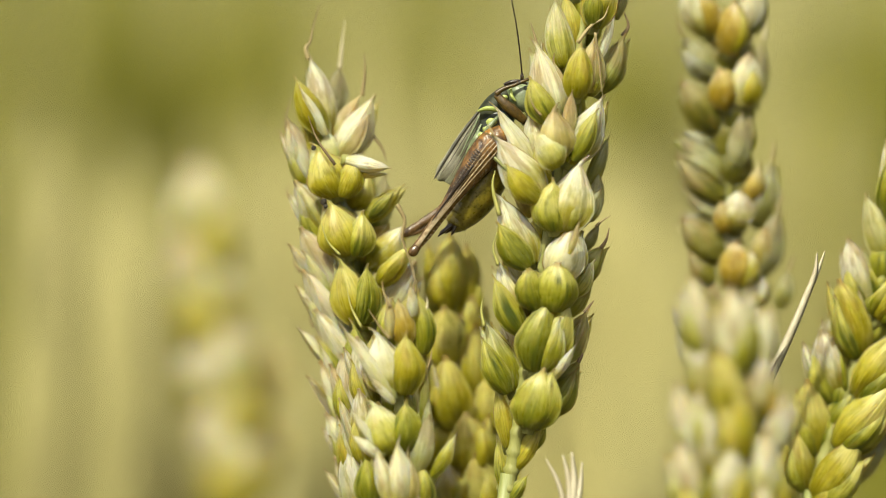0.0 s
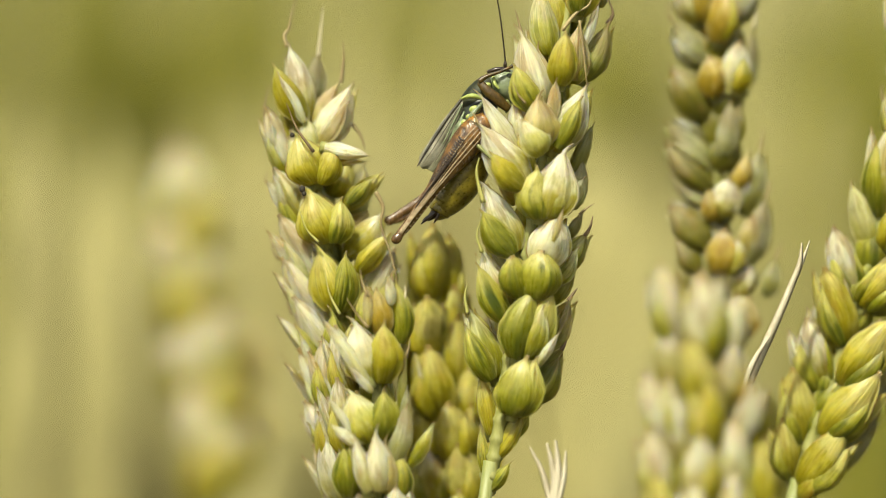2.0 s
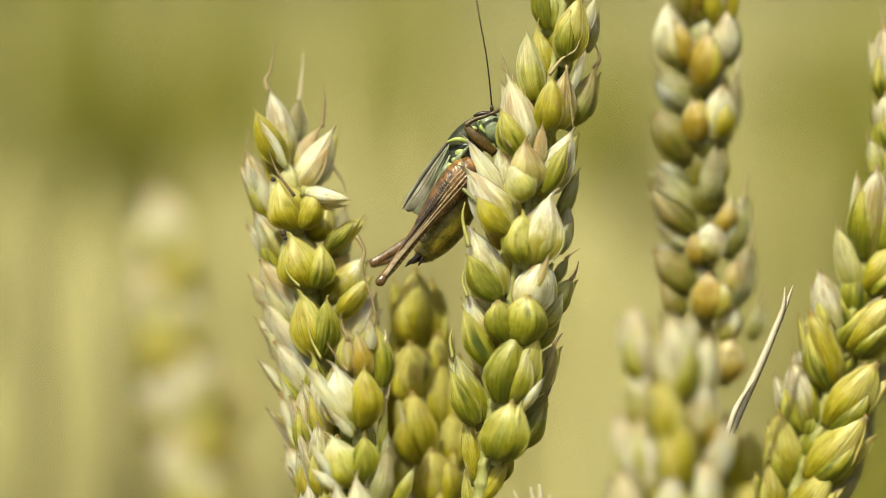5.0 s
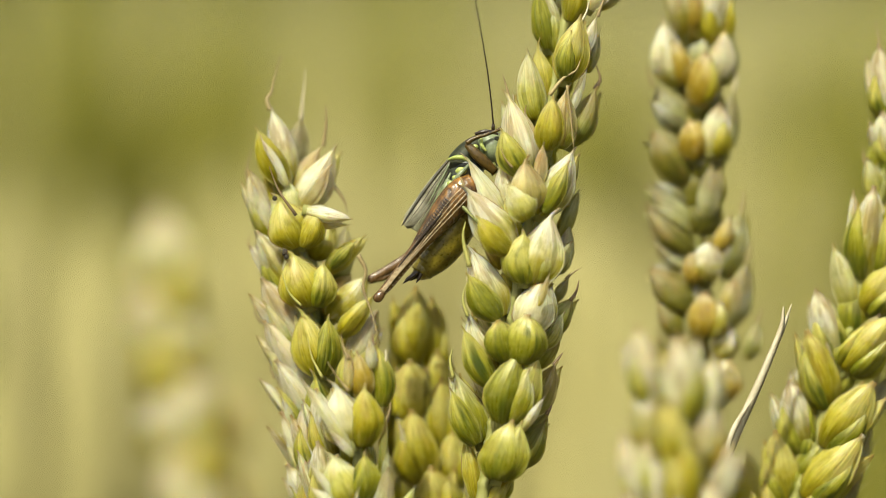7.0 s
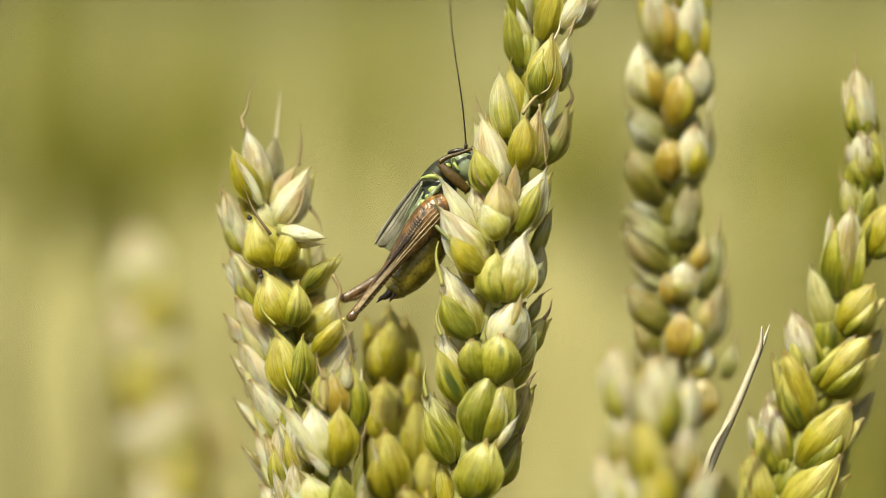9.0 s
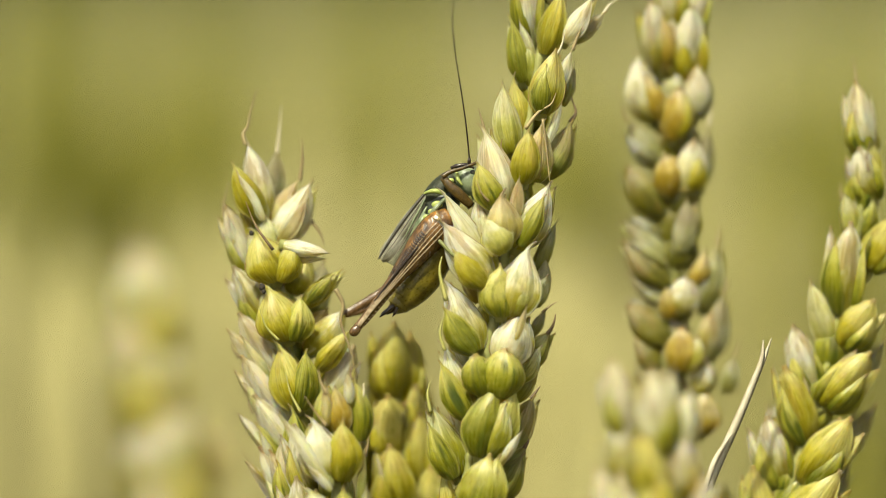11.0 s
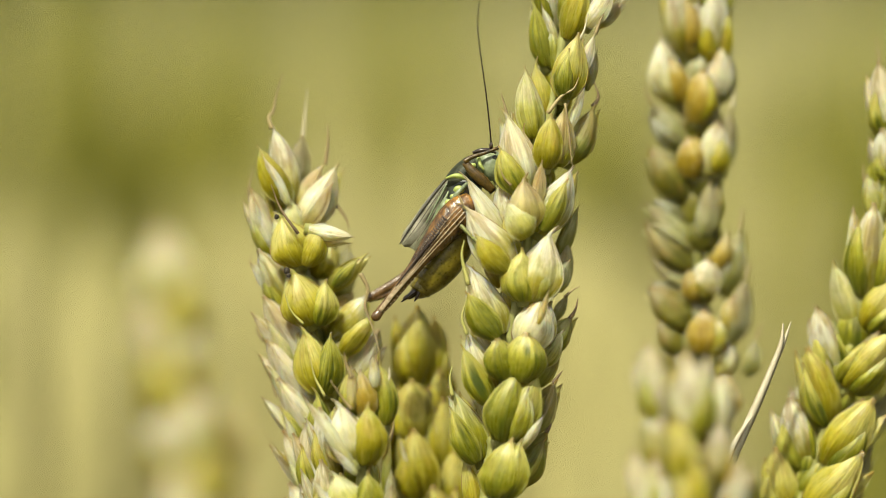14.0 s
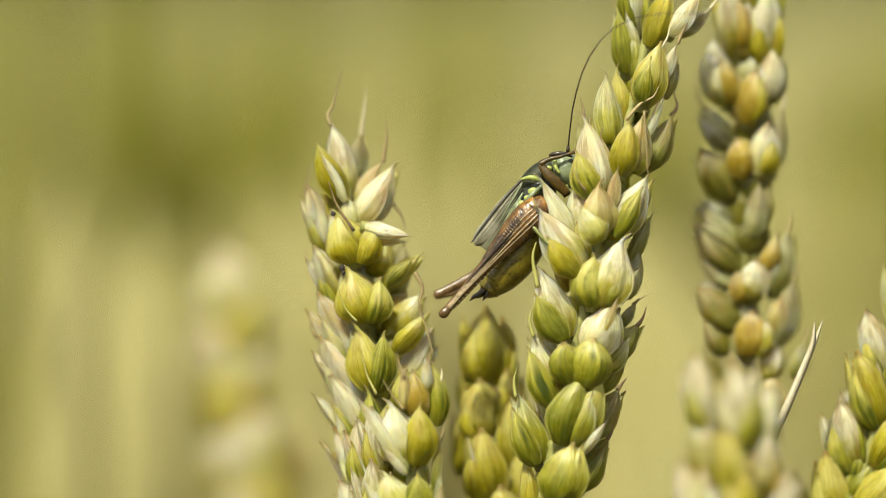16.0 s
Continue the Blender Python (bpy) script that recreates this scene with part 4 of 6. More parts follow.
fore = wheat_plant(
    "fore", "pale wheat ear standing close, with cream husk tips", (29.13, -35.18, -19.0), 0.02,
    [(0, 0.0, [
        (27.14, -10.51, 26.08, -3.35, 4.0, 0, "q"),
        (30.31, -12.28, 29.84, -3.94, 4.8, -1, "q"),
        (32.95, -12.57, 33.36, -6.11, 3.8, 0, "p"),
        (27.25, -15.92, 26.31, -8.75, 4.2, 1, "y"),
        (29.72, -17.68, 28.55, -10.63, 4.4, -1, "o"),
        (32.66, -17.27, 33.01, -10.63, 4.2, 0.5, "t"),
        (26.55, -21.09, 24.67, -14.16, 4.2, 0, "q"),
        (30.90, -21.79, 31.01, -15.21, 4.6, -1, "o"),
        (28.08, -23.32, 27.14, -16.50, 4.2, 0.5, "y"),
        (33.71, -21.09, 35.36, -14.63, 3.6, 1, "w"),
        (32.66, -25.79, 33.36, -19.44, 4.4, 0, "q"),
        (29.84, -27.66, 29.84, -20.85, 4.4, -1, "y"),
        (26.20, -26.96, 24.32, -20.21, 4.2, 0, "q"),
        (32.66, -30.78, 33.60, -24.49, 4.2, 0, "y"),
        (29.49, -32.83, 29.13, -26.08, 4.6, -1, "y"),
        (26.55, -31.37, 24.79, -25.08, 4.4, 0, "o"),
    ])],
    [(29.13, -35.30), (29.37, -28.13), (29.60, -21.09), (29.72, -14.04), (29.84, -8.16)], 67, fat=0.90, reach=0.10)

# green ear; its lower e husks are darker, with shade put into their colour
right = wheat_plant(
    "right", "olive-green wheat ear leaning over, with brown-tipped husks", (38.41, -26.96, 6.0), -0.05,
    [(-1, 0.0, [
        (49.57, 19.32, 48.63, 25.90, 3.4, 0, "p"),
        (50.28, 14.45, 48.87, 19.44, 3.8, 0, "g"),
        (48.52, 10.04, 47.34, 14.74, 3.2, 0, "s"),
        (47.34, 2.88, 47.93, 11.22, 4.2, -1, "g"),
        (45.87, -1.12, 44.11, 5.64, 3.8, 0, "s"),
        (43.82, -5.52, 42.06, 0.65, 3.8, 0, "m"),
        (43.35, -10.51, 41.47, -3.17, 4.4, -1, "e"),
        (40.59, -15.21, 38.82, -8.75, 4.4, 0, "g"),
        (42.06, -12.86, 40.29, -6.99, 3.6, 1, "g"),
        (38.82, -20.79, 37.83, -14.04, 4.2, 0, "e"),
        (37.65, -24.61, 36.89, -19.03, 3.6, 0, "e"),
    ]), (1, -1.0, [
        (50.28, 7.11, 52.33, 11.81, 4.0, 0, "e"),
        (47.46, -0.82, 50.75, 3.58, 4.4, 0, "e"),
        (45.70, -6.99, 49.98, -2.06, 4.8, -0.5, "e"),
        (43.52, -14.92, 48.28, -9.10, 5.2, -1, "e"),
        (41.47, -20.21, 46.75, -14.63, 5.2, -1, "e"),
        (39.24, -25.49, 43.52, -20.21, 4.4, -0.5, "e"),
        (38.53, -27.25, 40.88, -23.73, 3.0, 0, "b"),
    # rear right shells, greyed by colour because this side is turned from the sun
    ]), (1, 3.0, [
        (48.52, -6.11, 51.75, -0.53, 3.0, 0, "k"),
        (46.46, -13.45, 50.28, -6.99, 3.0, 0, "k"),
        (44.70, -19.32, 48.28, -12.57, 3.0, 0, "k"),
        (42.64, -24.02, 46.75, -18.44, 3.0, 0, "k"),
    ])],
    [(38.30, -27.08), (39.82, -21.09), (42.06, -14.63), (44.29, -8.16), (46.28, -1.12), (48.22, 7.11), (49.40, 15.33), (49.57, 20.62)], 71, fat=0.94, reach=0.08)
# core partly in the dark olive that stands in for shade
core(right, [(39.82, -21.09), (42.06, -14.63), (44.29, -8.16), (46.28, -1.12), (48.22, 7.11), (49.40, 15.33), (49.60, 25.0)], 6.2, 3.2, 5.0, 8, 0.0, ("gd", "gy", "yd"))
awn(right, [(48.87, 24.73, 6), (48.75, 27.08, 6), (48.46, 29.13, 6)], 0.35)
awn(right, [(50.04, 17.09, 5), (49.81, 18.27, 5), (50.28, 20.32, 5)], 0.3, DARK_AWN)
awn(right, [(47.46, 13.57, 6), (47.11, 14.74, 6), (47.11, 15.92, 6)], 0.3)

# the shade on this ear is partly painted: darker husk kinds e and o
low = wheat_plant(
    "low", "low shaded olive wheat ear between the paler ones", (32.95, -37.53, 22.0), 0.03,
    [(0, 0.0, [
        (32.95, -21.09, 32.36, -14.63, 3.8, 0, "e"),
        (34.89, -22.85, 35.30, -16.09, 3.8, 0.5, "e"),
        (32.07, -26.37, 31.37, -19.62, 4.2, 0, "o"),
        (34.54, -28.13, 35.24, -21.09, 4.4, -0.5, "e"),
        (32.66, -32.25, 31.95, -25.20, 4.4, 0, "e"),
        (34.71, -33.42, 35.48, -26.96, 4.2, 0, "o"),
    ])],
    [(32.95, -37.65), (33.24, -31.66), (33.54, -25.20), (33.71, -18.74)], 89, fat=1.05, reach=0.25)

blurred = wheat_plant(
    "blurred", "straw-coloured ripe wheat ear in the crop behind", (-20.21, -30.48, 86.0), -0.05,
    [(0, 0.0, [
        (-25.02, 3.29, -25.96, 9.46, 4.4, 0, "q"),
        (-26.37, 1.23, -27.37, 6.52, 3.6, 1, "q"),
        (-23.44, -1.70, -23.44, 4.17, 4.2, 0, "o"),
        (-25.79, -4.05, -26.96, 1.23, 4.4, 0, "q"),
        (-22.85, -7.58, -23.14, -1.70, 4.4, 0, "y"),
        (-25.20, -9.93, -26.37, -4.05, 4.2, 0, "o"),
        (-21.97, -13.45, -22.44, -7.58, 4.4, 0, "q"),
        (-24.32, -15.80, -25.49, -9.93, 4.2, 0, "y"),
        (-21.09, -19.32, -21.38, -13.45, 4.4, 0, "o"),
        (-23.26, -21.67, -24.55, -15.80, 4.2, 0, "q"),
        (-20.21, -25.20, -20.21, -19.32, 4.4, 0, "y"),
        (-22.26, -26.96, -23.44, -21.09, 4.2, 0, "o"),
        (-18.44, -15.21, -17.86, -9.34, 4.2, 6, "n"),
        (-18.44, -22.26, -17.50, -16.39, 4.2, 6, "n"),
    ])],
    [(-20.21, -30.60), (-21.38, -23.44), (-22.55, -15.21), (-23.73, -6.99), (-24.79, 0.65), (-25.37, 5.93)], 83, fat=1.1, reach=0.20)

# ---------------------------------------------------------------- dry bits between the ears
straw = tagged(new("dry_leaf"), "bleached dry wheat leaf folded to a point", "dry leaf")
straw.location = at(31.78, -19.32, -1.0)


def blade(points, widths, fold, d, origin, thick=0.12):
    """A folded strip along points (x, z), with a crease along its middle."""
    rows = smooth_path([(x, z, w) for (x, z), w in zip(points, widths)], 8)
    rings = []
    for i, (x, z, w) in enumerate(rows):
        nx, nz, _ = rows[min(i + 1, len(rows) - 1)] - rows[max(i - 1, 0)]
        k = math.hypot(nx, nz) or 1
        sx, sz = -nz / k, nx / k
        wob = 0.12 * math.sin(i * 1.7)
        ring = [(-1, 0, 0), (-0.4, 0.3, 0), (0, fold, 0), (0.5, 0.25, 0), (1, wob, 0), (0.5, 0.25 - thick * 2, 0), (0, fold - thick * 2.5, 0), (-0.4, 0.3 - thick * 2, 0)]
        rings.append([at(x + sx * a * w, z + sz * a * w, d - b * w) - origin for a, b, _ in ring])
    bm = bmesh.new()
    loft(bm, rings)
    return bm


def stalk_down(a, b, foot, r):
    """A thin stalk that bends from a towards b and runs on to the soil."""
    rows = [(1 - t) ** 2 * a + 2 * t * (1 - t) * b + t * t * foot for t in [k / 24 for k in range(25)]]
    return tube(bmesh.new(), rows, [(r + 0.5 * k / 24) * MM for k in range(25)], 7)


part("leaf_blade", blade([(29.72, -24.02), (31.78, -19.03), (33.95, -13.57), (35.89, -9.34), (37.65, -5.23), (38.65, -2.58), (38.88, -0.41)], [0.50, 0.52, 0.50, 0.46, 0.38, 0.28, 0.08], 0.7, -1.0, straw.location), STRAW, straw)
part("leaf_edge", blade([(30.31, -24.61), (32.95, -15.21), (34.13, -12.28), (35.71, -9.93)], [0.25, 0.32, 0.28, 0.08], 0.5, -1.6, straw.location), STRAW, straw)
part("leaf_tip", blade([(38.30, -3.94), (39.00, -2.17), (39.71, -0.18)], [0.26, 0.22, 0.05], 0.5, -0.8, straw.location), STRAW, straw)
part("stalk", stalk_down(at(30.31, -23.14, -0.4) - straw.location, at(23.26, -41.64, -0.4) - straw.location, Vector((-0.05, 0.02, -straw.location.z - 0.02)), 0.6), STRAW, straw)

tuft = tagged(new("dry_tuft"), "bleached frayed tip of a dry leaf", "dry leaf")
tuft.location = at(12.69, -26.96, -5.0)
for pts, w in (([(13.04, -28.72), (12.10, -24.61), (10.69, -21.79)], 0.22), ([(13.04, -28.72), (13.16, -24.61), (12.45, -21.38)], 0.3), ([(13.16, -28.72), (13.63, -24.61), (13.39, -21.09)], 0.36), ([(13.27, -28.72), (14.21, -25.20), (14.45, -22.14)], 0.26)):
    part("fibre", blade(pts, [w * 1.4, w * 1.2, w * 0.3], 0.5, -5.0, tuft.location), STRAW, tuft)
part("stalk", stalk_down(at(13.10, -28.43, -5.0) - tuft.location, at(13.27, -44.58, -5.0) - tuft.location, Vector((0.02, 0.03, -tuft.location.z - 0.02)), 0.5), STRAW, tuft)

# ---------------------------------------------------------------- the bush cricket
def insect_skin(name, a, b, scale, rough, spec=0.5, stretch=None, bump=0.35, through_amount=0.0):
    return plain(name, a, b, scale, rough, spec, 0.0, bump, 0.00012, stretch, through_amount)


def wing_skin(name, a, b, vein, through_amount):
    """Glossy membrane with a net of small dark cells."""
    n = Nodes(name)
    m = n.tree.nodes.new("ShaderNodeVectorMath")
    m.operation = "MULTIPLY"
    n.link(n.coords(), m.inputs[0])
    m.inputs[1].default_value = (1.0, 0.3, 0.75)
    v = n.tree.nodes.new("ShaderNodeTexVoronoi")
    v.feature = "DISTANCE_TO_EDGE"
    v.inputs["Scale"].default_value = 4600
    n.link(m.outputs[0], v.inputs["Vector"])
    net = n.tree.nodes.new("ShaderNodeMapRange")
    n.link(v.outputs["Distance"], net.inputs[0])
    net.inputs[1].default_value, net.inputs[2].default_value = 0.10, 0.02
    col = n.ramp(n.noise(500, 4, n.coords()), (0.35, a), (0.65, b))
    col = n.mix(n.math("MULTIPLY", net.outputs[0], 0.25), col, vein)
    n.link(col, n.bsdf.inputs["Base Color"])
    n.bsdf.inputs["Roughness"].default_value = 0.38
    n.bsdf.inputs["Specular IOR Level"].default_value = 0.65
    n.bump(net.outputs[0], 0.6, 0.00008)
    n.glow_through(col, through_amount)
    return n.mat


C_BLACK = insect_skin("black_shell", (0.008, 0.011, 0.008), (0.046, 0.050, 0.029), 1500, 0.36, bump=0.6)
C_SADDLE = insect_skin("saddle_shell", (0.008, 0.009, 0.005), (0.050, 0.052, 0.020), 1600, 0.5, 0.28, bump=0.9)
C_GREEN = insect_skin("green_shell", (0.085, 0.105, 0.045), (0.26, 0.29, 0.16), 1100, 0.35, bump=0.6)
C_LIME = insect_skin("lime_spot", (0.24, 0.29, 0.05), (0.42, 0.45, 0.13), 900, 0.4)
C_LEG = insect_skin("olive_leg", (0.014, 0.010, 0.003), (0.125, 0.072, 0.014), 2600, 0.30, bump=0.6)
C_BROWN = insect_skin("brown_leg", (0.045, 0.022, 0.007), (0.17, 0.090, 0.030), 1300, 0.25, 0.65, (1, 1, 0.35), bump=0.6)
def femur_skin():
    """Amber at the hip, running into glossy brown towards the knee."""
    n = Nodes("femur_skin")
    co = n.coords()
    sep = n.tree.nodes.new("ShaderNodeSeparateXYZ")
    n.link(co, sep.inputs[0])
    m = n.tree.nodes.new("ShaderNodeVectorMath")
    m.operation = "MULTIPLY"
    n.link(co, m.inputs[0])
    m.inputs[1].default_value = (1.0, 1.0, 0.4)
    f = n.noise(1500, 4, m.outputs[0])
    g = n.noise(3800, 2, m.outputs[0])
    where = n.tree.nodes.new("ShaderNodeMapRange")
    n.link(n.math("ADD", sep.outputs[2], n.math("MULTIPLY", n.math("SUBTRACT", f, 0.5), 0.004)), where.inputs[0])
    where.inputs[1].default_value, where.inputs[2].default_value = -0.0040, 0.0012
    brown = n.ramp(f, (0.34, (0.028, 0.015, 0.006)), (0.66, (0.140, 0.076, 0.026)))
    amber = n.ramp(f, (0.36, (0.050, 0.023, 0.004)), (0.64, (0.31, 0.140, 0.018)))
    col = n.mix(where.outputs[0], brown, amber)
    n.link(col, n.bsdf.inputs["Base Color"])
    n.link(n.math("ADD", n.math("MULTIPLY", g, 0.25), 0.12), n.bsdf.inputs["Roughness"])
    n.bsdf.inputs["Specular IOR Level"].default_value = 0.6
    n.bump(n.math("ADD", f, n.math("MULTIPLY", g, 0.5)), 0.7, 0.00015)
    return n.mat


C_FEMUR = femur_skin()
C_DARK = insect_skin("dark_stripe", (0.015, 0.008, 0.005), (0.042, 0.024, 0.012), 900, 0.3)
# cream of ridges and spines, brightened to paint in glints on the leg
C_RIDGE = insect_skin("pale_ridge", (0.20, 0.12, 0.05), (0.66, 0.52, 0.32), 2600, 0.16, 0.9)
C_BELLY = insect_skin("yellow_belly", (0.035, 0.028, 0.004), (0.25, 0.19, 0.018), 620, 0.30, bump=0.7)
C_WING = wing_skin("wing_skin", (0.30, 0.27, 0.17), (0.60, 0.56, 0.42), (0.09, 0.075, 0.04), 0.45)
C_WINGDARK = insect_skin("wing_dark", (0.029, 0.027, 0.020), (0.101, 0.084, 0.055), 900, 0.3, 0.6)
C_CLEAR = wing_skin("wing_membrane", (0.30, 0.29, 0.17), (0.52, 0.49, 0.33), (0.13, 0.11, 0.06), 0.5)
C_LEGGREEN = insect_skin("green_leg", (0.101, 0.109, 0.025), (0.218, 0.218, 0.067), 900, 0.35)

cricket = tagged(new("bush_cricket"), "brown and green bush cricket clinging to a wheat ear", "cricket")
CD = 1.0
HOME = at(4.58, 12.10, CD)
cricket.location = HOME


def c(x, z, d=0.0):
    return at(x, z, CD + d) - HOME


def limb(name, points, material, parent, steps=6, sides=10, flat=1.0, label=""):
    """points: rows of (x, z, d, radius in millimetres)."""
    return part(name, curve_tube([(c(x, z, d), r * MM) for x, z, d, r in points], steps, sides, flat, FRONT), material, parent, label)


limb("abdomen", [(5.87, 10.51, 0.6, 1.5), (5.17, 8.75, 0.6, 2.1), (3.99, 6.17, 0.6, 2.1), (2.70, 4.17, 0.6, 1.75), (1.41, 2.70, 0.6, 1.1), (0.70, 2.06, 0.6, 0.5)], C_BELLY, cricket, 6, 16, label="yellow-green ringed abdomen")
for k in range(7):
    t = k / 6
    x0, z0 = [a + (b - a) * t for a, b in zip((5.29, 9.10), (1.64, 3.00))]
    r = 2.2 - 1.05 * t ** 1.6
    ax, az = [b - a for a, b in zip((5.29, 9.10), (1.64, 3.00))]
    n = math.hypot(ax, az)
    limb("abdomen_ring", [(x0 - ax / n * 0.62, z0 - az / n * 0.62, 0.6, r - 0.30), (x0 - ax / n * 0.45, z0 - az / n * 0.45, 0.6, r - 0.05), (x0, z0, 0.6, r + 0.06), (x0 + ax / n * 0.62, z0 + az / n * 0.62, 0.6, r + 0.02), (x0 + ax / n * 0.70, z0 + az / n * 0.70, 0.6, r - 0.25)], C_BELLY, cricket, 3, 18)
limb("thorax", [(6.58, 14.39, 0.6, 1.2), (5.76, 13.27, 0.6, 1.7), (5.05, 11.81, 0.6, 1.8), (5.29, 10.04, 0.8, 1.6)], C_BLACK, cricket, 6, 14)
limb("thorax_plate", [(3.99, 12.16, -0.9, 0.35), (3.64, 11.34, -1.0, 0.65), (3.17, 10.51, -0.9, 0.6), (2.47, 9.57, -0.7, 0.25)], C_GREEN, cricket, 5, 10, 0.6)
limb("pronotum", [(7.05, 16.27, 0.7, 0.8), (6.40, 15.68, 0.7, 1.2), (5.58, 14.74, 0.7, 1.42), (4.82, 13.74, 0.7, 1.4), (4.29, 13.04, 0.7, 1.0)], C_SADDLE, cricket, 6, 16, 1.0, "dark olive saddle-shaped pronotum")
limb("pronotum_edge", [(3.64, 14.33, -0.6, 0.12), (4.46, 14.60, -1.4, 0.24), (5.17, 14.58, -1.5, 0.26), (5.87, 14.31, -1.3, 0.16)], C_LIME, cricket, 5, 8, label="lime-green rim")
for (x, z), r in (((5.05, 13.22), 0.52), ((4.52, 12.45), 0.38), ((4.11, 11.81), 0.45), ((3.88, 11.22), 0.26), ((6.40, 15.80), 0.30)):
    bm = bmesh.new()
    bmesh.ops.create_uvsphere(bm, u_segments=12, v_segments=8, radius=1)
    for v in bm.verts:
        v.co = Vector((v.co.x * r * 1.15, v.co.y * r * 0.5, v.co.z * r * 0.8)) * MM * (1 + 0.12 * noise.noise(v.co * 2 + Vector((x, z, 0))))
    part("side_spot", bm, C_LIME, cricket, "lime-yellow spot", Matrix.Translation(c(x, z, -1.45)))
limb("thorax_ridge", [(5.87, 13.86, -1.3, 0.2), (4.93, 12.86, -1.7, 0.26), (4.35, 12.04, -1.6, 0.24), (3.76, 11.34, -1.4, 0.12)], C_GREEN, cricket, 5, 8)

head = limb("head", [(6.70, 16.50, 0.6, 0.8), (7.40, 16.27, 0.6, 1.45), (8.22, 15.68, 0.6, 1.75), (8.99, 14.86, 0.6, 1.4), (9.40, 14.16, 0.6, 0.8)], C_GREEN, cricket, 6, 16, label="grey-green head")
limb("head_stripe", [(6.34, 17.09, -0.2, 0.15), (7.11, 17.33, -0.4, 0.24), (7.99, 17.39, -0.4, 0.22), (8.69, 17.09, -0.2, 0.2)], C_DARK, head, 5, 8)
bm = bmesh.new()
bmesh.ops.create_uvsphere(bm, u_segments=14, v_segments=10, radius=0.00036)
part("eye", bm, C_BLACK, head, "black eye", Matrix.Translation(c(8.62, 16.62, -0.6)))
limb("cheek_line", [(6.99, 16.62, -0.95, 0.16), (7.11, 15.92, -1.2, 0.22), (7.58, 15.33, -1.2, 0.12)], C_LIME, head, 5, 6)
for k, (x, z) in enumerate(((8.87, 14.39), (8.34, 14.16))):
    limb("palp", [(x, z, -0.8, 0.22), (x + 0.3, z - 0.7, -1.0, 0.18), (x - 0.1, z - 1.3, -1.0, 0.12)], C_LEGGREEN, head, 4, 6)

front_leg = limb("front_leg", [(8.61, 13.22, -1.2, 0.42), (7.38, 14.31, -1.5, 0.58), (6.40, 15.11, -1.6, 0.52), (5.52, 16.09, -1.5, 0.34)], C_LEG, cricket, 6, 10, 0.55, "olive-brown front leg bent beside the head")
limb("tibia", [(5.46, 16.09, -1.6, 0.32), (6.23, 16.62, -1.6, 0.24), (7.52, 17.09, -1.5, 0.19), (8.93, 17.68, -1.2, 0.16)], C_LEG, front_leg, 5, 8)
limb("tarsus", [(8.81, 17.62, -1.2, 0.18), (9.40, 18.03, -1.0, 0.22), (9.87, 18.27, -0.8, 0.12)], C_DARK, front_leg, 4, 6)
mid_leg = limb("middle_leg", [(5.17, 10.75, -1.3, 0.35), (4.46, 10.51, -1.9, 0.38), (3.88, 10.51, -2.0, 0.3)], C_LEGGREEN, cricket, 5, 8, label="green middle leg gripping the ear")
limb("tibia", [(3.88, 10.51, -2.0, 0.26), (4.82, 9.93, -2.4, 0.24), (5.64, 9.22, -2.8, 0.22), (6.58, 8.28, -3.2, 0.16)], C_LEGGREEN, mid_leg, 5, 8)
limb("tarsus", [(6.58, 8.28, -3.2, 0.16), (6.99, 7.99, -3.6, 0.22), (7.28, 7.58, -3.8, 0.12)], C_LEGGREEN, mid_leg, 4, 6)


def hind_leg(dx, dz, d, label):
    q = lambda x, z: (x + dx, z + dz)
    leg = limb("hind_leg", [(*q(6.40, 12.51), d, 0.75), (*q(5.87, 11.63), d, 1.45), (*q(4.82, 10.40), d, 1.7), (*q(3.58, 8.87), d, 1.55), (*q(2.00, 6.75), d, 1.08), (*q(0.35, 4.46), d, 0.62), (*q(-1.29, 2.29), d, 0.43), (*q(-2.47, 0.65), d, 0.40), (*q(-3.05, -0.23), d, 0.46), (*q(-3.29, -0.59), d, 0.28)], C_FEMUR, cricket, 6, 16, 0.62, label)
    return leg, q


leg, q = hind_leg(0, 0, -2.0, "glossy brown striped hind leg folded at the knee")
# pale ridges along the femur, lightened in colour to stand for glossy highlights
for off, r in ((0.95, 0.05), (0.45, 0.075), (0.05, 0.05), (-0.35, 0.075), (-0.75, 0.06)):
    rows = []
    for (x, z), w in (((5.76, 11.45), 0.85), ((4.82, 10.40), 1.0), ((3.58, 8.87), 0.9), ((2.00, 6.75), 0.62), ((0.35, 4.46), 0.38), ((-1.29, 2.29), 0.25), ((-2.70, 0.29), 0.2)):
        rows.append((x - 0.80 * off * w, z + 0.60 * off * w, -2.06 - 0.62 * w * 1.66 * math.sqrt(max(0.1, 1 - (off / 1.4) ** 2)), 0.85 * r))
    limb("ridge", rows, C_RIDGE, leg, 5, 6)
# the ladder of dark bars on the upper edge
for k in range(17):
    t = k / 16
    x, z = [a + (b - a) * t for a, b in zip((3.64, 10.16), (0.70, 6.05))]
    w = 0.62 - 0.36 * t
    limb("dark_bar", [(x - 0.45 * w, z + 0.40 * w, -2.85 + 0.5 * t, 0.05), (x, z, -3.05 + 0.5 * t, 0.09), (x + 0.55 * w, z - 0.42 * w, -3.14 + 0.55 * t, 0.05)], C_DARK, leg, 3, 6)
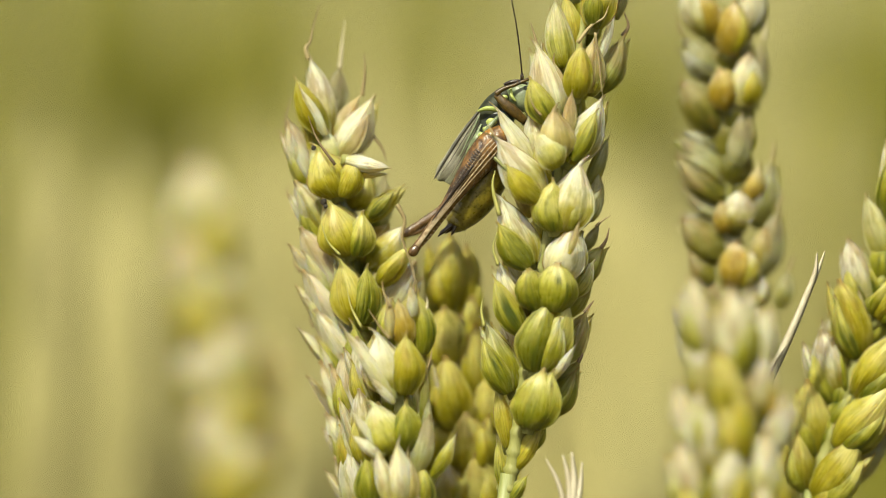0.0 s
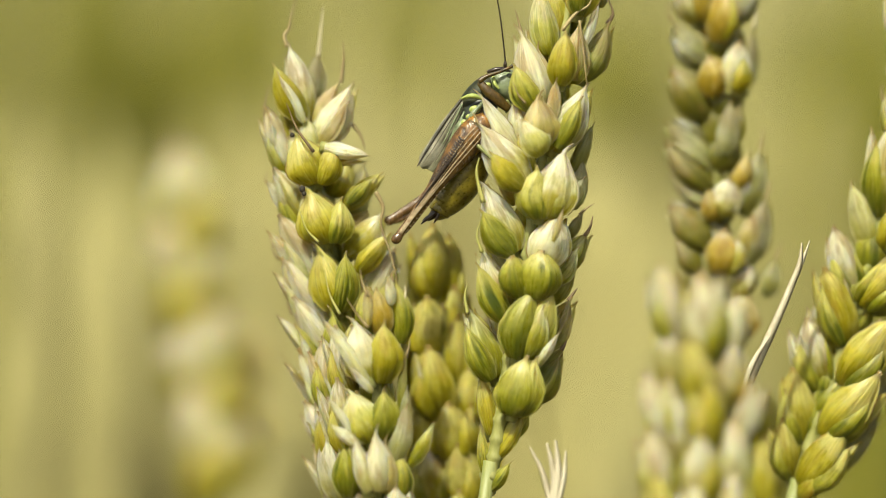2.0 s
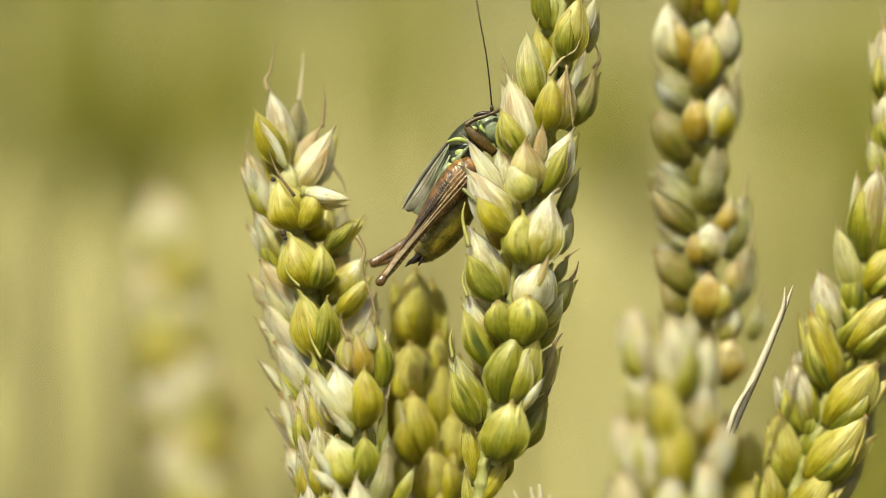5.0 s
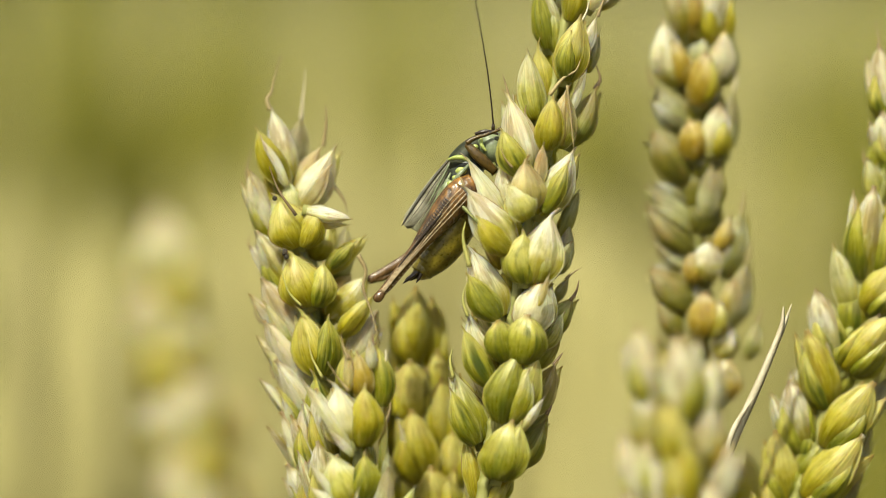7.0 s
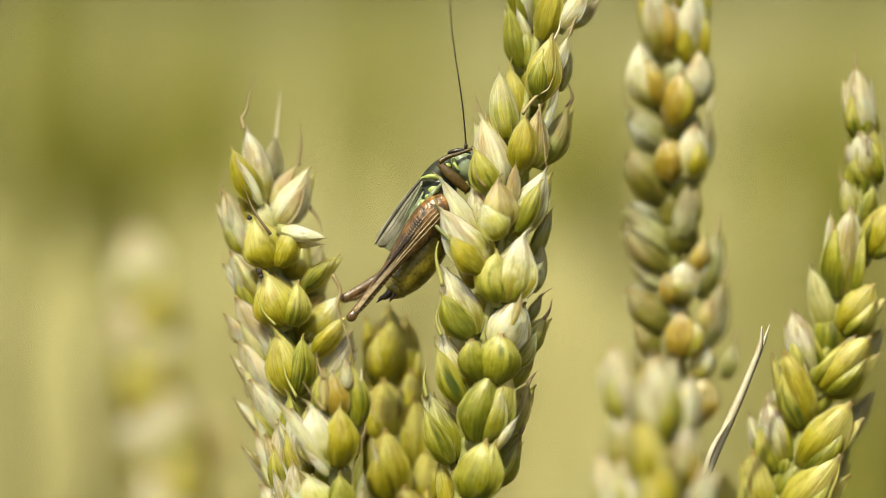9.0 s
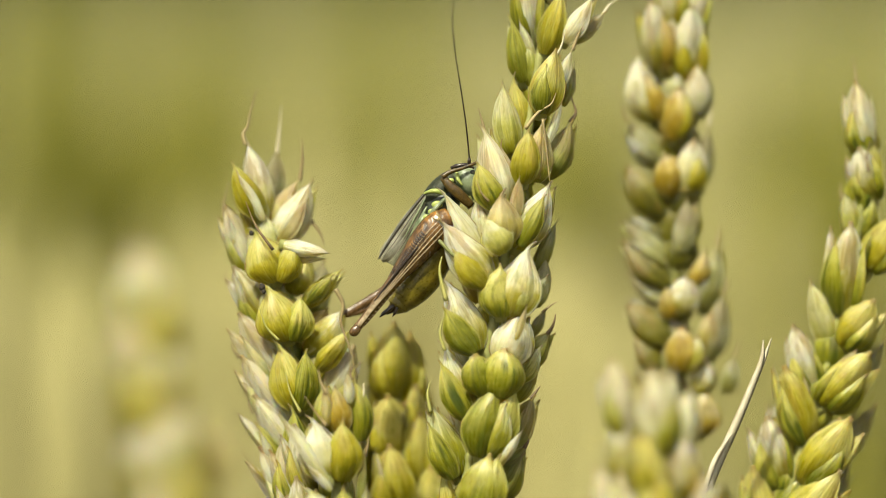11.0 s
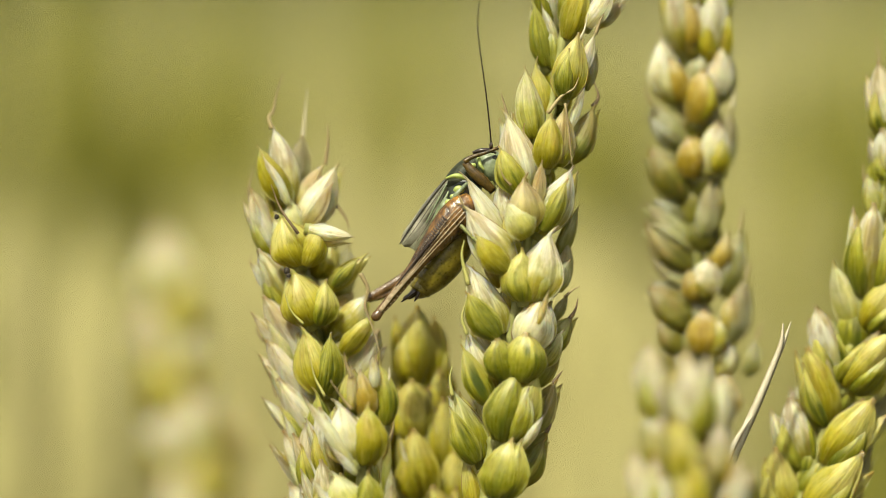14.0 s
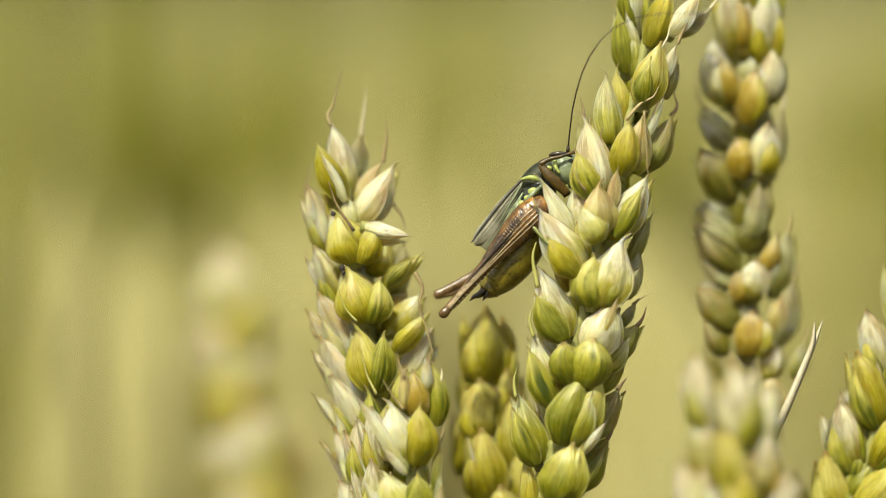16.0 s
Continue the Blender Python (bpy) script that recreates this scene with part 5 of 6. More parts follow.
limb("dark_stripe", [(3.17, 8.75, -3.03, 0.08), (1.82, 6.99, -2.80, 0.16), (0.35, 4.99, -2.5, 0.13), (-1.12, 2.94, -2.35, 0.06)], C_DARK, leg, 5, 6)
limb("knee", [(-2.64, 0.23, -2.1, 0.36), (-3.00, -0.18, -2.1, 0.52), (-3.29, -0.53, -2.1, 0.42), (-3.41, -0.70, -2.1, 0.15)], C_BROWN, leg, 5, 12, 0.8)
limb("tibia", [(-3.11, -0.29, -1.6, 0.3), (-1.88, 1.00, -1.6, 0.34), (0.35, 3.82, -1.7, 0.34), (2.70, 6.75, -1.8, 0.32), (4.93, 9.34, -1.7, 0.3)], C_BROWN, leg, 6, 8, label="thin brown shin folded under the femur")
for k in range(22):
    t = 0.06 + 0.9 * k / 21
    x, z = [a + (b - a) * t for a, b in zip((-2.88, -0.18), (4.93, 9.22))]
    limb("spine", [(x + 0.05, z - 0.05, -1.95, 0.07), (x + 0.18, z - 0.14, -2.12, 0.05), (x + 0.32, z - 0.09, -2.25, 0.015)], C_RIDGE, leg, 2, 5)

far_leg = limb("hind_leg", [(5.05, 10.51, 2.4, 0.9), (2.70, 7.11, 2.8, 0.8), (0.35, 4.41, 3.0, 0.62), (-1.59, 3.05, 3.0, 0.5), (-3.17, 2.06, 3.0, 0.46), (-3.88, 1.59, 3.0, 0.50), (-4.17, 1.35, 3.0, 0.25)], C_BROWN, cricket, 6, 12, 0.7, "brown hind leg on the far side")
limb("tibia", [(-3.99, 1.47, 3.0, 0.3), (-2.29, 1.94, 3.2, 0.32), (-0.23, 3.35, 3.2, 0.3), (2.11, 5.93, 3.0, 0.28)], C_BROWN, far_leg, 5, 8)

limb("tail_plate", [(1.29, 2.64, 0.3, 0.45), (0.65, 2.17, 0.1, 0.42), (0.12, 1.70, 0.0, 0.2)], C_DARK, cricket, 4, 8, label="dark tail plate")
for pts in ([(0.94, 2.53, -0.6, 0.22), (0.23, 1.94, -0.8, 0.2), (-0.53, 1.29, -0.8, 0.06)], [(1.29, 2.41, -0.3, 0.2), (1.06, 1.82, -0.4, 0.16), (0.82, 1.41, -0.4, 0.05)], [(0.47, 2.17, 0.6, 0.2), (-0.12, 1.82, 0.8, 0.15), (-0.35, 1.59, 0.8, 0.05)]):
    limb("cercus", pts, C_DARK, cricket, 5, 6)


def wing(name, spine, widths, d0, bulge, material, label=""):
    """A thin curved wing: a strip about its spine, arched outwards, with raised veins."""
    rows = smooth_path([(x, z, w) for (x, z), w in zip(spine, widths)], 7)
    rings, cols = [], 9
    for i, (x, z, w) in enumerate(rows):
        nx, nz, _ = rows[min(i + 1, len(rows) - 1)] - rows[max(i - 1, 0)]
        k = math.hypot(nx, nz) or 1
        sx, sz = -nz / k, nx / k
        up, lo = [], []
        for j in range(cols):
            s = 2 * j / (cols - 1) - 1
            dd = d0 - bulge * (1 - s * s)
            up.append(c(x + sx * s * w, z + sz * s * w, dd))
            lo.append(c(x + sx * s * w, z + sz * s * w, dd + 0.06))
        rings.append(up + lo[::-1])
    bm = bmesh.new()
    loft(bm, rings)
    return part(name, bm, material, cricket, label)


wing("forewing", [(3.99, 14.16), (3.17, 12.92), (2.11, 11.16), (1, 9.22), (0, 7.87), (-0.59, 7.23)], [0.3, 0.6, 0.85, 0.95, 0.85, 0.35], 0.2, 0.30, C_WING, "smoky silver-grey forewing folded along the back")
wing("hindwing", [(3.64, 13.22), (2.88, 11.45), (1.82, 9.34), (1, 7.81), (0.47, 6.81)], [0.3, 0.6, 0.80, 0.85, 0.45], 0.3, 0.25, C_CLEAR, "clear folded hind wing")
wing("wing_edge", [(3.76, 14.39), (2.64, 12.92), (1.41, 11.16), (0.23, 9.28), (-0.94, 7.28)], [0.14, 0.16, 0.16, 0.14, 0.04], -0.08, 0.08, C_WINGDARK, "dark wing margin")
for rows in ([(3.64, 13.8, -0.3, 0.04), (2.23, 11.57, -0.4, 0.05), (0.94, 9.46, -0.4, 0.04), (-0.35, 7.58, -0.2, 0.02)], [(3.88, 13.22, -0.3, 0.04), (2.88, 11.22, -0.4, 0.05), (1.88, 9.34, -0.35, 0.04), (0.82, 7.58, -0.1, 0.02)]):
    limb("wing_vein", rows, C_WINGDARK, cricket, 5, 5)
limb("wing_vein", [(3.76, 13.8, -0.75, 0.1), (3.17, 12.51, -0.8, 0.13), (2.47, 11.1, -0.75, 0.1), (1.76, 9.57, -0.6, 0.05)], C_GREEN, cricket, 5, 6, label="pale green wing vein")
limb("wing_vein", [(3.99, 12.98, -0.7, 0.12), (3.41, 11.69, -0.85, 0.22), (2.94, 10.51, -0.8, 0.2), (2.23, 9.1, -0.5, 0.06)], C_GREEN, cricket, 5, 6)

# the antenna: a chain of thin rigid pieces on its root
ANT = 12
ANT_STEP = 2.04 * MM
ANT_TILT = 18                      # it reaches forward past the ear
ant_root = c(8.22, 17.86, -0.3)
antenna = part("antenna", tube(bmesh.new(), [Vector((0, 0, -0.0003)), Vector((0, 0, 0.0001)), Vector((0, 0, 0.0004))], [0.0002, 0.0002, 0.00011], 8), C_DARK, cricket, "long black thread-like antenna", Matrix.Translation(ant_root))
PIECES = []
for k in range(ANT):
    r0, r1 = (0.085 - 0.0042 * k) * MM, (0.085 - 0.0042 * (k + 1)) * MM
    piece = part("antenna_piece", tube(bmesh.new(), [Vector((0, 0, s * ANT_STEP)) for s in (-0.03, 0.25, 0.5, 0.75, 1.03)], [r0, r0, (r0 + r1) / 2, r1, r1], 6), C_DARK, antenna)
    PIECES.append(piece)


def antenna_rows(shapes):
    """shapes: rows of (seconds, lean of each piece from upright in degrees). Gives each piece its rows."""
    out = [[] for _ in PIECES]
    for t, leans in shapes:
        p = Vector((0, 0, 0.0003))
        for k, lean in enumerate(leans):
            out[k].append((t, pose(*p, ANT_TILT, lean, 0)))
            p = p + ANT_STEP * (pose(0, 0, 0, ANT_TILT, lean, 0) @ Vector((0, 0, 1)))
    return out


# ---------------------------------------------------------------- the crop and the land
CROP_EAR = Nodes("crop_ear")
_g = CROP_EAR.tree.nodes.new("ShaderNodeNewGeometry")
_c = CROP_EAR.ramp(_g.outputs["Random Per Island"], (0.0, (0.31, 0.285, 0.068)), (0.35, (0.43, 0.378, 0.130)), (0.7, (0.53, 0.458, 0.22)), (1.0, (0.60, 0.535, 0.33)))
_n = CROP_EAR.noise(160, 3, CROP_EAR.coords())
_c = CROP_EAR.mix(CROP_EAR.math("MULTIPLY", _n, 0.4), _c, (0.312, 0.296, 0.047))
CROP_EAR.link(_c, CROP_EAR.bsdf.inputs["Base Color"])
CROP_EAR.bsdf.inputs["Roughness"].default_value = 0.6
CROP_EAR.glow_through(_c, 0.2)
CROP_EAR = CROP_EAR.mat
CROP_LEAF = Nodes("crop_leaf")
_g = CROP_LEAF.tree.nodes.new("ShaderNodeNewGeometry")
_c = CROP_LEAF.ramp(_g.outputs["Random Per Island"], (0.0, (0.19, 0.19, 0.024)), (0.5, (0.33, 0.295, 0.055)), (1.0, (0.48, 0.40, 0.15)))
_n = CROP_LEAF.noise(90, 3, CROP_LEAF.coords())
_c = CROP_LEAF.mix(CROP_LEAF.math("MULTIPLY", _n, 0.4), _c, (0.156, 0.148, 0.031))
CROP_LEAF.link(_c, CROP_LEAF.bsdf.inputs["Base Color"])
CROP_LEAF.bsdf.inputs["Roughness"].default_value = 0.55
CROP_LEAF.glow_through(_c, 0.3)
CROP_LEAF = CROP_LEAF.mat


UNRIPE = plain("unripe_wheat", (0.155, 0.150, 0.014), (0.290, 0.265, 0.034), 60, 0.6, through_amount=0.25)


def crop_template():
    """One plant of the crop, 1 m high: ear, stem, two leaves. Vertices, faces, and which faces are of the ear."""
    v, f, ear = [], [], []
    for i in range(7):
        t = i / 6
        r = 0.0062 * math.sin(math.pi * (0.06 + 0.90 * t)) ** 0.6 * (1.18 if i % 2 else 0.80)
        for k in range(6):
            a = math.pi * k / 3 + (0.5 if i % 2 else 0)
            v.append((r * math.cos(a), 0.8 * r * math.sin(a), 0.915 + 0.085 * t))
    for i in range(6):
        for k in range(6):
            f.append((6 * i + k, 6 * i + (k + 1) % 6, 6 * i + 6 + (k + 1) % 6, 6 * i + 6 + k))
            ear.append(0)
    b = len(v)
    for z, r in ((-0.03, 0.0018), (0.45, 0.0016), (0.918, 0.0011)):
        for k in range(4):
            v.append((r * math.cos(math.pi * k / 2), r * math.sin(math.pi * k / 2), z))
    for i in range(2):
        for k in range(4):
            f.append((b + 4 * i + k, b + 4 * i + (k + 1) % 4, b + 4 * i + 4 + (k + 1) % 4, b + 4 * i + 4 + k))
            ear.append(1)
    for z0, turn, reach in ((0.62, 0.4, 0.16), (0.42, 2.9, 0.20)):
        b = len(v)
        for i in range(6):
            t = i / 5
            x = 0.003 + reach * t
            z = z0 + 0.22 * t - 0.30 * t * t
            w = 0.0065 * (1 - t ** 2) + 0.0004
            for s in (-1, 1):
                px, py = x, s * w
                v.append((px * math.cos(turn) - py * math.sin(turn), px * math.sin(turn) + py * math.cos(turn), z))
        for i in range(5):
            f.append((b + 2 * i, b + 2 * i + 1, b + 2 * i + 3, b + 2 * i + 2))
            ear.append(1)
    return np.array(v), f, ear


def crop(name, label, spots, ear_skin=None, leaf_skin=None):
    """A stand of wheat at spots of (x, y, height, lean, turn), as one object."""
    tv, tf, te = crop_template()
    flat = np.array(tf)
    verts, faces, mats = [], [], []
    for i, (x, y, h, lean, turn, way) in enumerate(spots):
        p = tv.copy()
        low = p[:, 2] < 0.9
        p[:, 2] *= h
        ct, st = math.cos(turn), math.sin(turn)
        q = np.stack([p[:, 0] * ct - p[:, 1] * st, p[:, 0] * st + p[:, 1] * ct, p[:, 2]], 1)
        bow = lean * (q[:, 2] / max(h, 0.1)) ** 2
        q[:, 0] += x + bow * math.cos(way)
        q[:, 1] += y + bow * math.sin(way)
        verts.append(q)
        faces.append(flat + i * len(tv))
        mats += te
    me = bpy.data.meshes.new(name)
    me.from_pydata(np.concatenate(verts).tolist(), [], np.concatenate(faces).tolist())
    me.materials.append(ear_skin or CROP_EAR)
    me.materials.append(leaf_skin or CROP_LEAF)
    me.polygons.foreach_set("material_index", mats)
    me.polygons.foreach_set("use_smooth", [True] * len(mats))
    return tagged(new(name, me), label, "wheat crop", "", "stuff")


rng = random.Random(5)
spots = []


def sow(x0, x1, y0, y1, density, h0, h1):
    for _ in range(int((x1 - x0) * (y1 - y0) * density)):
        x, y = rng.uniform(x0, x1), rng.uniform(y0, y1)
        if abs(x) < 0.26 and -0.9 < y < 0.34:
            continue
        spots.append((x, y, rng.uniform(h0, h1), rng.gauss(0, 0.05), rng.uniform(0, 6.3), rng.uniform(0, 6.3)))


sow(-1.0, 1.0, 0.34, 1.6, 520, 0.68, 0.86)
sow(-1.4, 1.4, 1.6, 3.0, 420, 0.70, 0.86)
sow(-1.6, 1.6, 3.0, 6.0, 260, 0.74, 0.88)
sow(-1.0, 1.0, -2.0, 0.34, 260, 0.62, 0.80)
sow(-2.4, -1.0, -2.0, 3.0, 190, 0.64, 0.84)
sow(1.0, 2.4, -2.0, 3.0, 190, 0.64, 0.84)
crop("wheat_crop", "dense ripening wheat crop, yellow ears over green leaves", spots)

# single plants that stand out of the crop behind the ears


def background_plant(label, ear_skin, leaf_skin):
    """A whole plant 1 m high with its ear, stem and two leaves, to be copied."""
    tv, tf, te = crop_template()
    thing = tagged(new("background_wheat"), label, "wheat plant", "single plants in the crop behind")
    for name, lo, hi, skin in (("ear", 0, 36, ear_skin), ("stem", 36, 44, leaf_skin), ("leaf", 44, 49, leaf_skin), ("leaf", 49, 54, leaf_skin)):
        used = sorted({k for f in tf[lo:hi] for k in f})
        spot = {k: i for i, k in enumerate(used)}
        me = bpy.data.meshes.new(name)
        me.from_pydata([tuple(tv[k]) for k in used], [], [[spot[k] for k in f] for f in tf[lo:hi]])
        me.materials.append(skin)
        for p in me.polygons:
            p.use_smooth = True
        ob = new(name, me)
        ob.parent = thing
    return thing


ripe = background_plant("straw-yellow ripe wheat plant far out of focus", CROP_EAR, CROP_LEAF)
unripe = background_plant("olive-green unripe wheat plant far out of focus", UNRIPE, UNRIPE)
first = {ripe: True, unripe: True}
# top of a clump, distance, spread across and in depth (millimetres), count
for x, z, d, wide, deep, count, plant in (
    (36.77, 32.95, 320, 6, 60, 3, ripe),
    (-32.83, 14.16, 240, 5, 60, 7, ripe),
    (-32.00, 6.52, 340, 5, 70, 6, ripe),
    (-40.47, 17.09, 150, 0.8, 20, 1, ripe),
    (21.50, -10.51, 260, 4, 50, 7, ripe),
    (-17.27, -9.34, 150, 1.5, 20, 2, ripe),
    (-3.76, 23.55, 420, 8, 80, 6, ripe),
    (19.15, 29.43, 500, 6, 60, 4, unripe),
    (47.34, 34.71, 410, 4, 50, 4, unripe),
    (-48.00, 34.71, 380, 3, 40, 5, unripe),
    (-36.06, 39.41, 430, 7, 60, 5, unripe),
    (-40.18, 45.29, 460, 9, 80, 4, unripe),
    (-10.22, 14.16, 470, 9, 90, 8, ripe),
    (3.88, 8.28, 420, 6, 80, 6, ripe),
    (-26.08, 1.23, 380, 7, 80, 8, ripe),
    (-13.16, 1.23, 520, 9, 90, 9, ripe),
    (12.69, -15.21, 400, 6, 60, 5, ripe),
    (-22.55, 37.06, 480, 6, 60, 4, unripe),
    (-31.37, 41.17, 460, 6, 60, 3, unripe),
    (-31.37, 13.27, 250, 10, 60, 9, ripe),
    (-20.79, -1.70, 260, 6, 60, 6, ripe),
    (-26.67, 38.82, 480, 14, 60, 7, unripe),
    (-22.55, 6.52, 280, 6, 50, 7, ripe),
    (-17.86, -4.64, 300, 5, 50, 4, ripe),
    (43.23, -3.47, 330, 5, 40, 4, unripe),
    (20.32, 34.71, 430, 5, 50, 5, unripe),
    (40.88, 31.78, 480, 6, 50, 4, unripe),
    (-9.63, 38.24, 540, 10, 60, 3, unripe),
    (6.81, 38.82, 560, 10, 60, 3, unripe),
    (-26.67, 39.41, 500, 8, 60, 3, unripe),
    (45.58, -6.99, 300, 4, 40, 3, unripe),
    (-20.79, 14.74, 420, 8, 60, 5, ripe),
    (-7.87, 18.27, 440, 8, 60, 4, ripe),
    (-3.80, 25.00, 330, 9, 40, 9, ripe),
    (-11.50, 24.00, 360, 6, 40, 5, ripe),
    (3.00, 15.00, 360, 7, 40, 8, ripe),
    (19.00, 12.00, 330, 5, 40, 9, ripe),
    (22.00, 2.00, 300, 5, 40, 8, ripe),
    (15.00, 4.00, 360, 5, 40, 6, ripe),
):
    for k in range(count):
        top = at(x + rng.uniform(-wide, wide), z - abs(rng.gauss(0, 16)), d + rng.uniform(-deep, deep))
        turn = pose(0, 0, 0, rng.gauss(0, 2.0), rng.gauss(0, 2.5), rng.uniform(-180, 180))
        m = Matrix.Translation(top - turn @ Vector((0, 0, 1))) @ turn
        if first[plant]:
            plant.matrix_basis = m
            first[plant] = False
        else:
            copy_thing(plant, m)

SOIL = Nodes("soil")
_co = SOIL.coords()
_a = SOIL.noise(9, 6, _co)
_b = SOIL.noise(70, 4, _co)
_c = SOIL.ramp(SOIL.math("ADD", SOIL.math("MULTIPLY", _a, 0.6), SOIL.math("MULTIPLY", _b, 0.4)), (0.35, (0.10, 0.075, 0.045)), (0.65, (0.22, 0.17, 0.10)))
SOIL.link(_c, SOIL.bsdf.inputs["Base Color"])
SOIL.bsdf.inputs["Roughness"].default_value = 0.95
SOIL.bump(_b, 0.6, 0.02)
bm = bmesh.new()
n_rows = 40
grid = []
for i in range(n_rows + 1):
    r = 0.02 + 400 * (i / n_rows) ** 3
    grid.append([bm.verts.new((r * math.cos(a), r * math.sin(a), 0.012 * noise.noise(Vector((r * math.cos(a) * 3, r * math.sin(a) * 3, 0))) if r < 20 else 0)) for a in [2 * math.pi * k / 48 for k in range(48)]])
for i in range(n_rows):
    for k in range(48):
        bm.faces.new((grid[i][k], grid[i + 1][k], grid[i + 1][(k + 1) % 48], grid[i][(k + 1) % 48]))
bm.faces.new(grid[0])
ground = tagged(new("ground", mesh_of("ground", bm, SOIL.mat)), "brown field soil under the wheat", "ground", "", "structure")

# the rest of the field: one uneven sheet of leaves that rises to the height of the ears
CANOPY = Nodes("far_crop")
_co = CANOPY.coords()
_a = CANOPY.noise(0.9, 4, _co)
_b = CANOPY.noise(35, 5, _co)
_k = CANOPY.math("ADD", CANOPY.math("MULTIPLY", _a, 0.65), CANOPY.math("MULTIPLY", _b, 0.35))
_c = CANOPY.ramp(_k, (0.32, (0.105, 0.112, 0.020)), (0.55, (0.182, 0.175, 0.038)), (0.75, (0.294, 0.252, 0.084)))
CANOPY.link(_c, CANOPY.bsdf.inputs["Base Color"])
CANOPY.bsdf.inputs["Roughness"].default_value = 0.8
CANOPY.bump(_b, 0.8, 0.05)
bm = bmesh.new()
rows, spokes = [], 120
for i in range(70):
    r = 1.9 + 0.08 * i if i < 40 else 5.1 * 1.16 ** (i - 40)
    ring = []
    for k in range(spokes):
        x, y = r * math.cos(2 * math.pi * k / spokes), r * math.sin(2 * math.pi * k / spokes)
        ring.append(bm.verts.new((x, y, 0.34 + 0.36 * min(1, max(0, (r - 2.3) / 5.5)) ** 0.7 + 0.10 * noise.noise(Vector((x * 4, y * 4, 0))) + 0.06 * noise.noise(Vector((x * 15, y * 15, 3))))))
    rows.append(ring)
for a, b in zip(rows, rows[1:]):
    for k in range(spokes):
        bm.faces.new((a[k], b[k], b[(k + 1) % spokes], a[(k + 1) % spokes]))
tagged(new("far_field", mesh_of("far_field", bm, CANOPY.mat)), "far wheat field, olive green and yellow ears", "field", "", "stuff")




def far_ears(inner, outer, count):
    """Ears that stand out of the far field, as one object: small spindles of four sides."""
    gen = np.random.default_rng(12)
    r = np.sqrt(gen.uniform(inner ** 2, outer ** 2, count))
    a = gen.uniform(0, 2 * math.pi, count)
    foot = np.stack([r * np.cos(a), r * np.sin(a), gen.uniform(0.60, 0.70, count)], 1)
    lean = gen.normal(0, 0.018, (count, 2))
    spindle = [(-0.30, 0.0016), (0.06, 0.0014), (0.075, 0.0058), (0.115, 0.0064), (0.145, 0.0044), (0.160, 0.0008)]
    rings = []
    for h, w in spindle:
        for k in range(4):
            p = foot.copy()
            p[:, :2] += lean * ((h + 0.3) / 0.46)
            p += np.array([w * math.cos(k * math.pi / 2), w * math.sin(k * math.pi / 2), h])
            rings.append(p)
    verts = np.stack(rings, 1).reshape(-1, 3)
    quads = np.array([(4 * i + k, 4 * i + (k + 1) % 4, 4 * i + 4 + (k + 1) % 4, 4 * i + 4 + k) for i in range(5) for k in range(4)])
    faces = (quads[None] + 24 * np.arange(count)[:, None, None]).reshape(-1, 4)
    me = bpy.data.meshes.new("far_ears")
    me.from_pydata(verts.tolist(), [], faces.tolist())
    me.materials.append(CROP_EAR)
    me.polygons.foreach_set("use_smooth", [True] * len(faces))
    return tagged(new("far_ears", me), "yellow wheat ears standing out of the far field", "wheat crop", "", "stuff")


far_ears(2.0, 8.0, 20000)

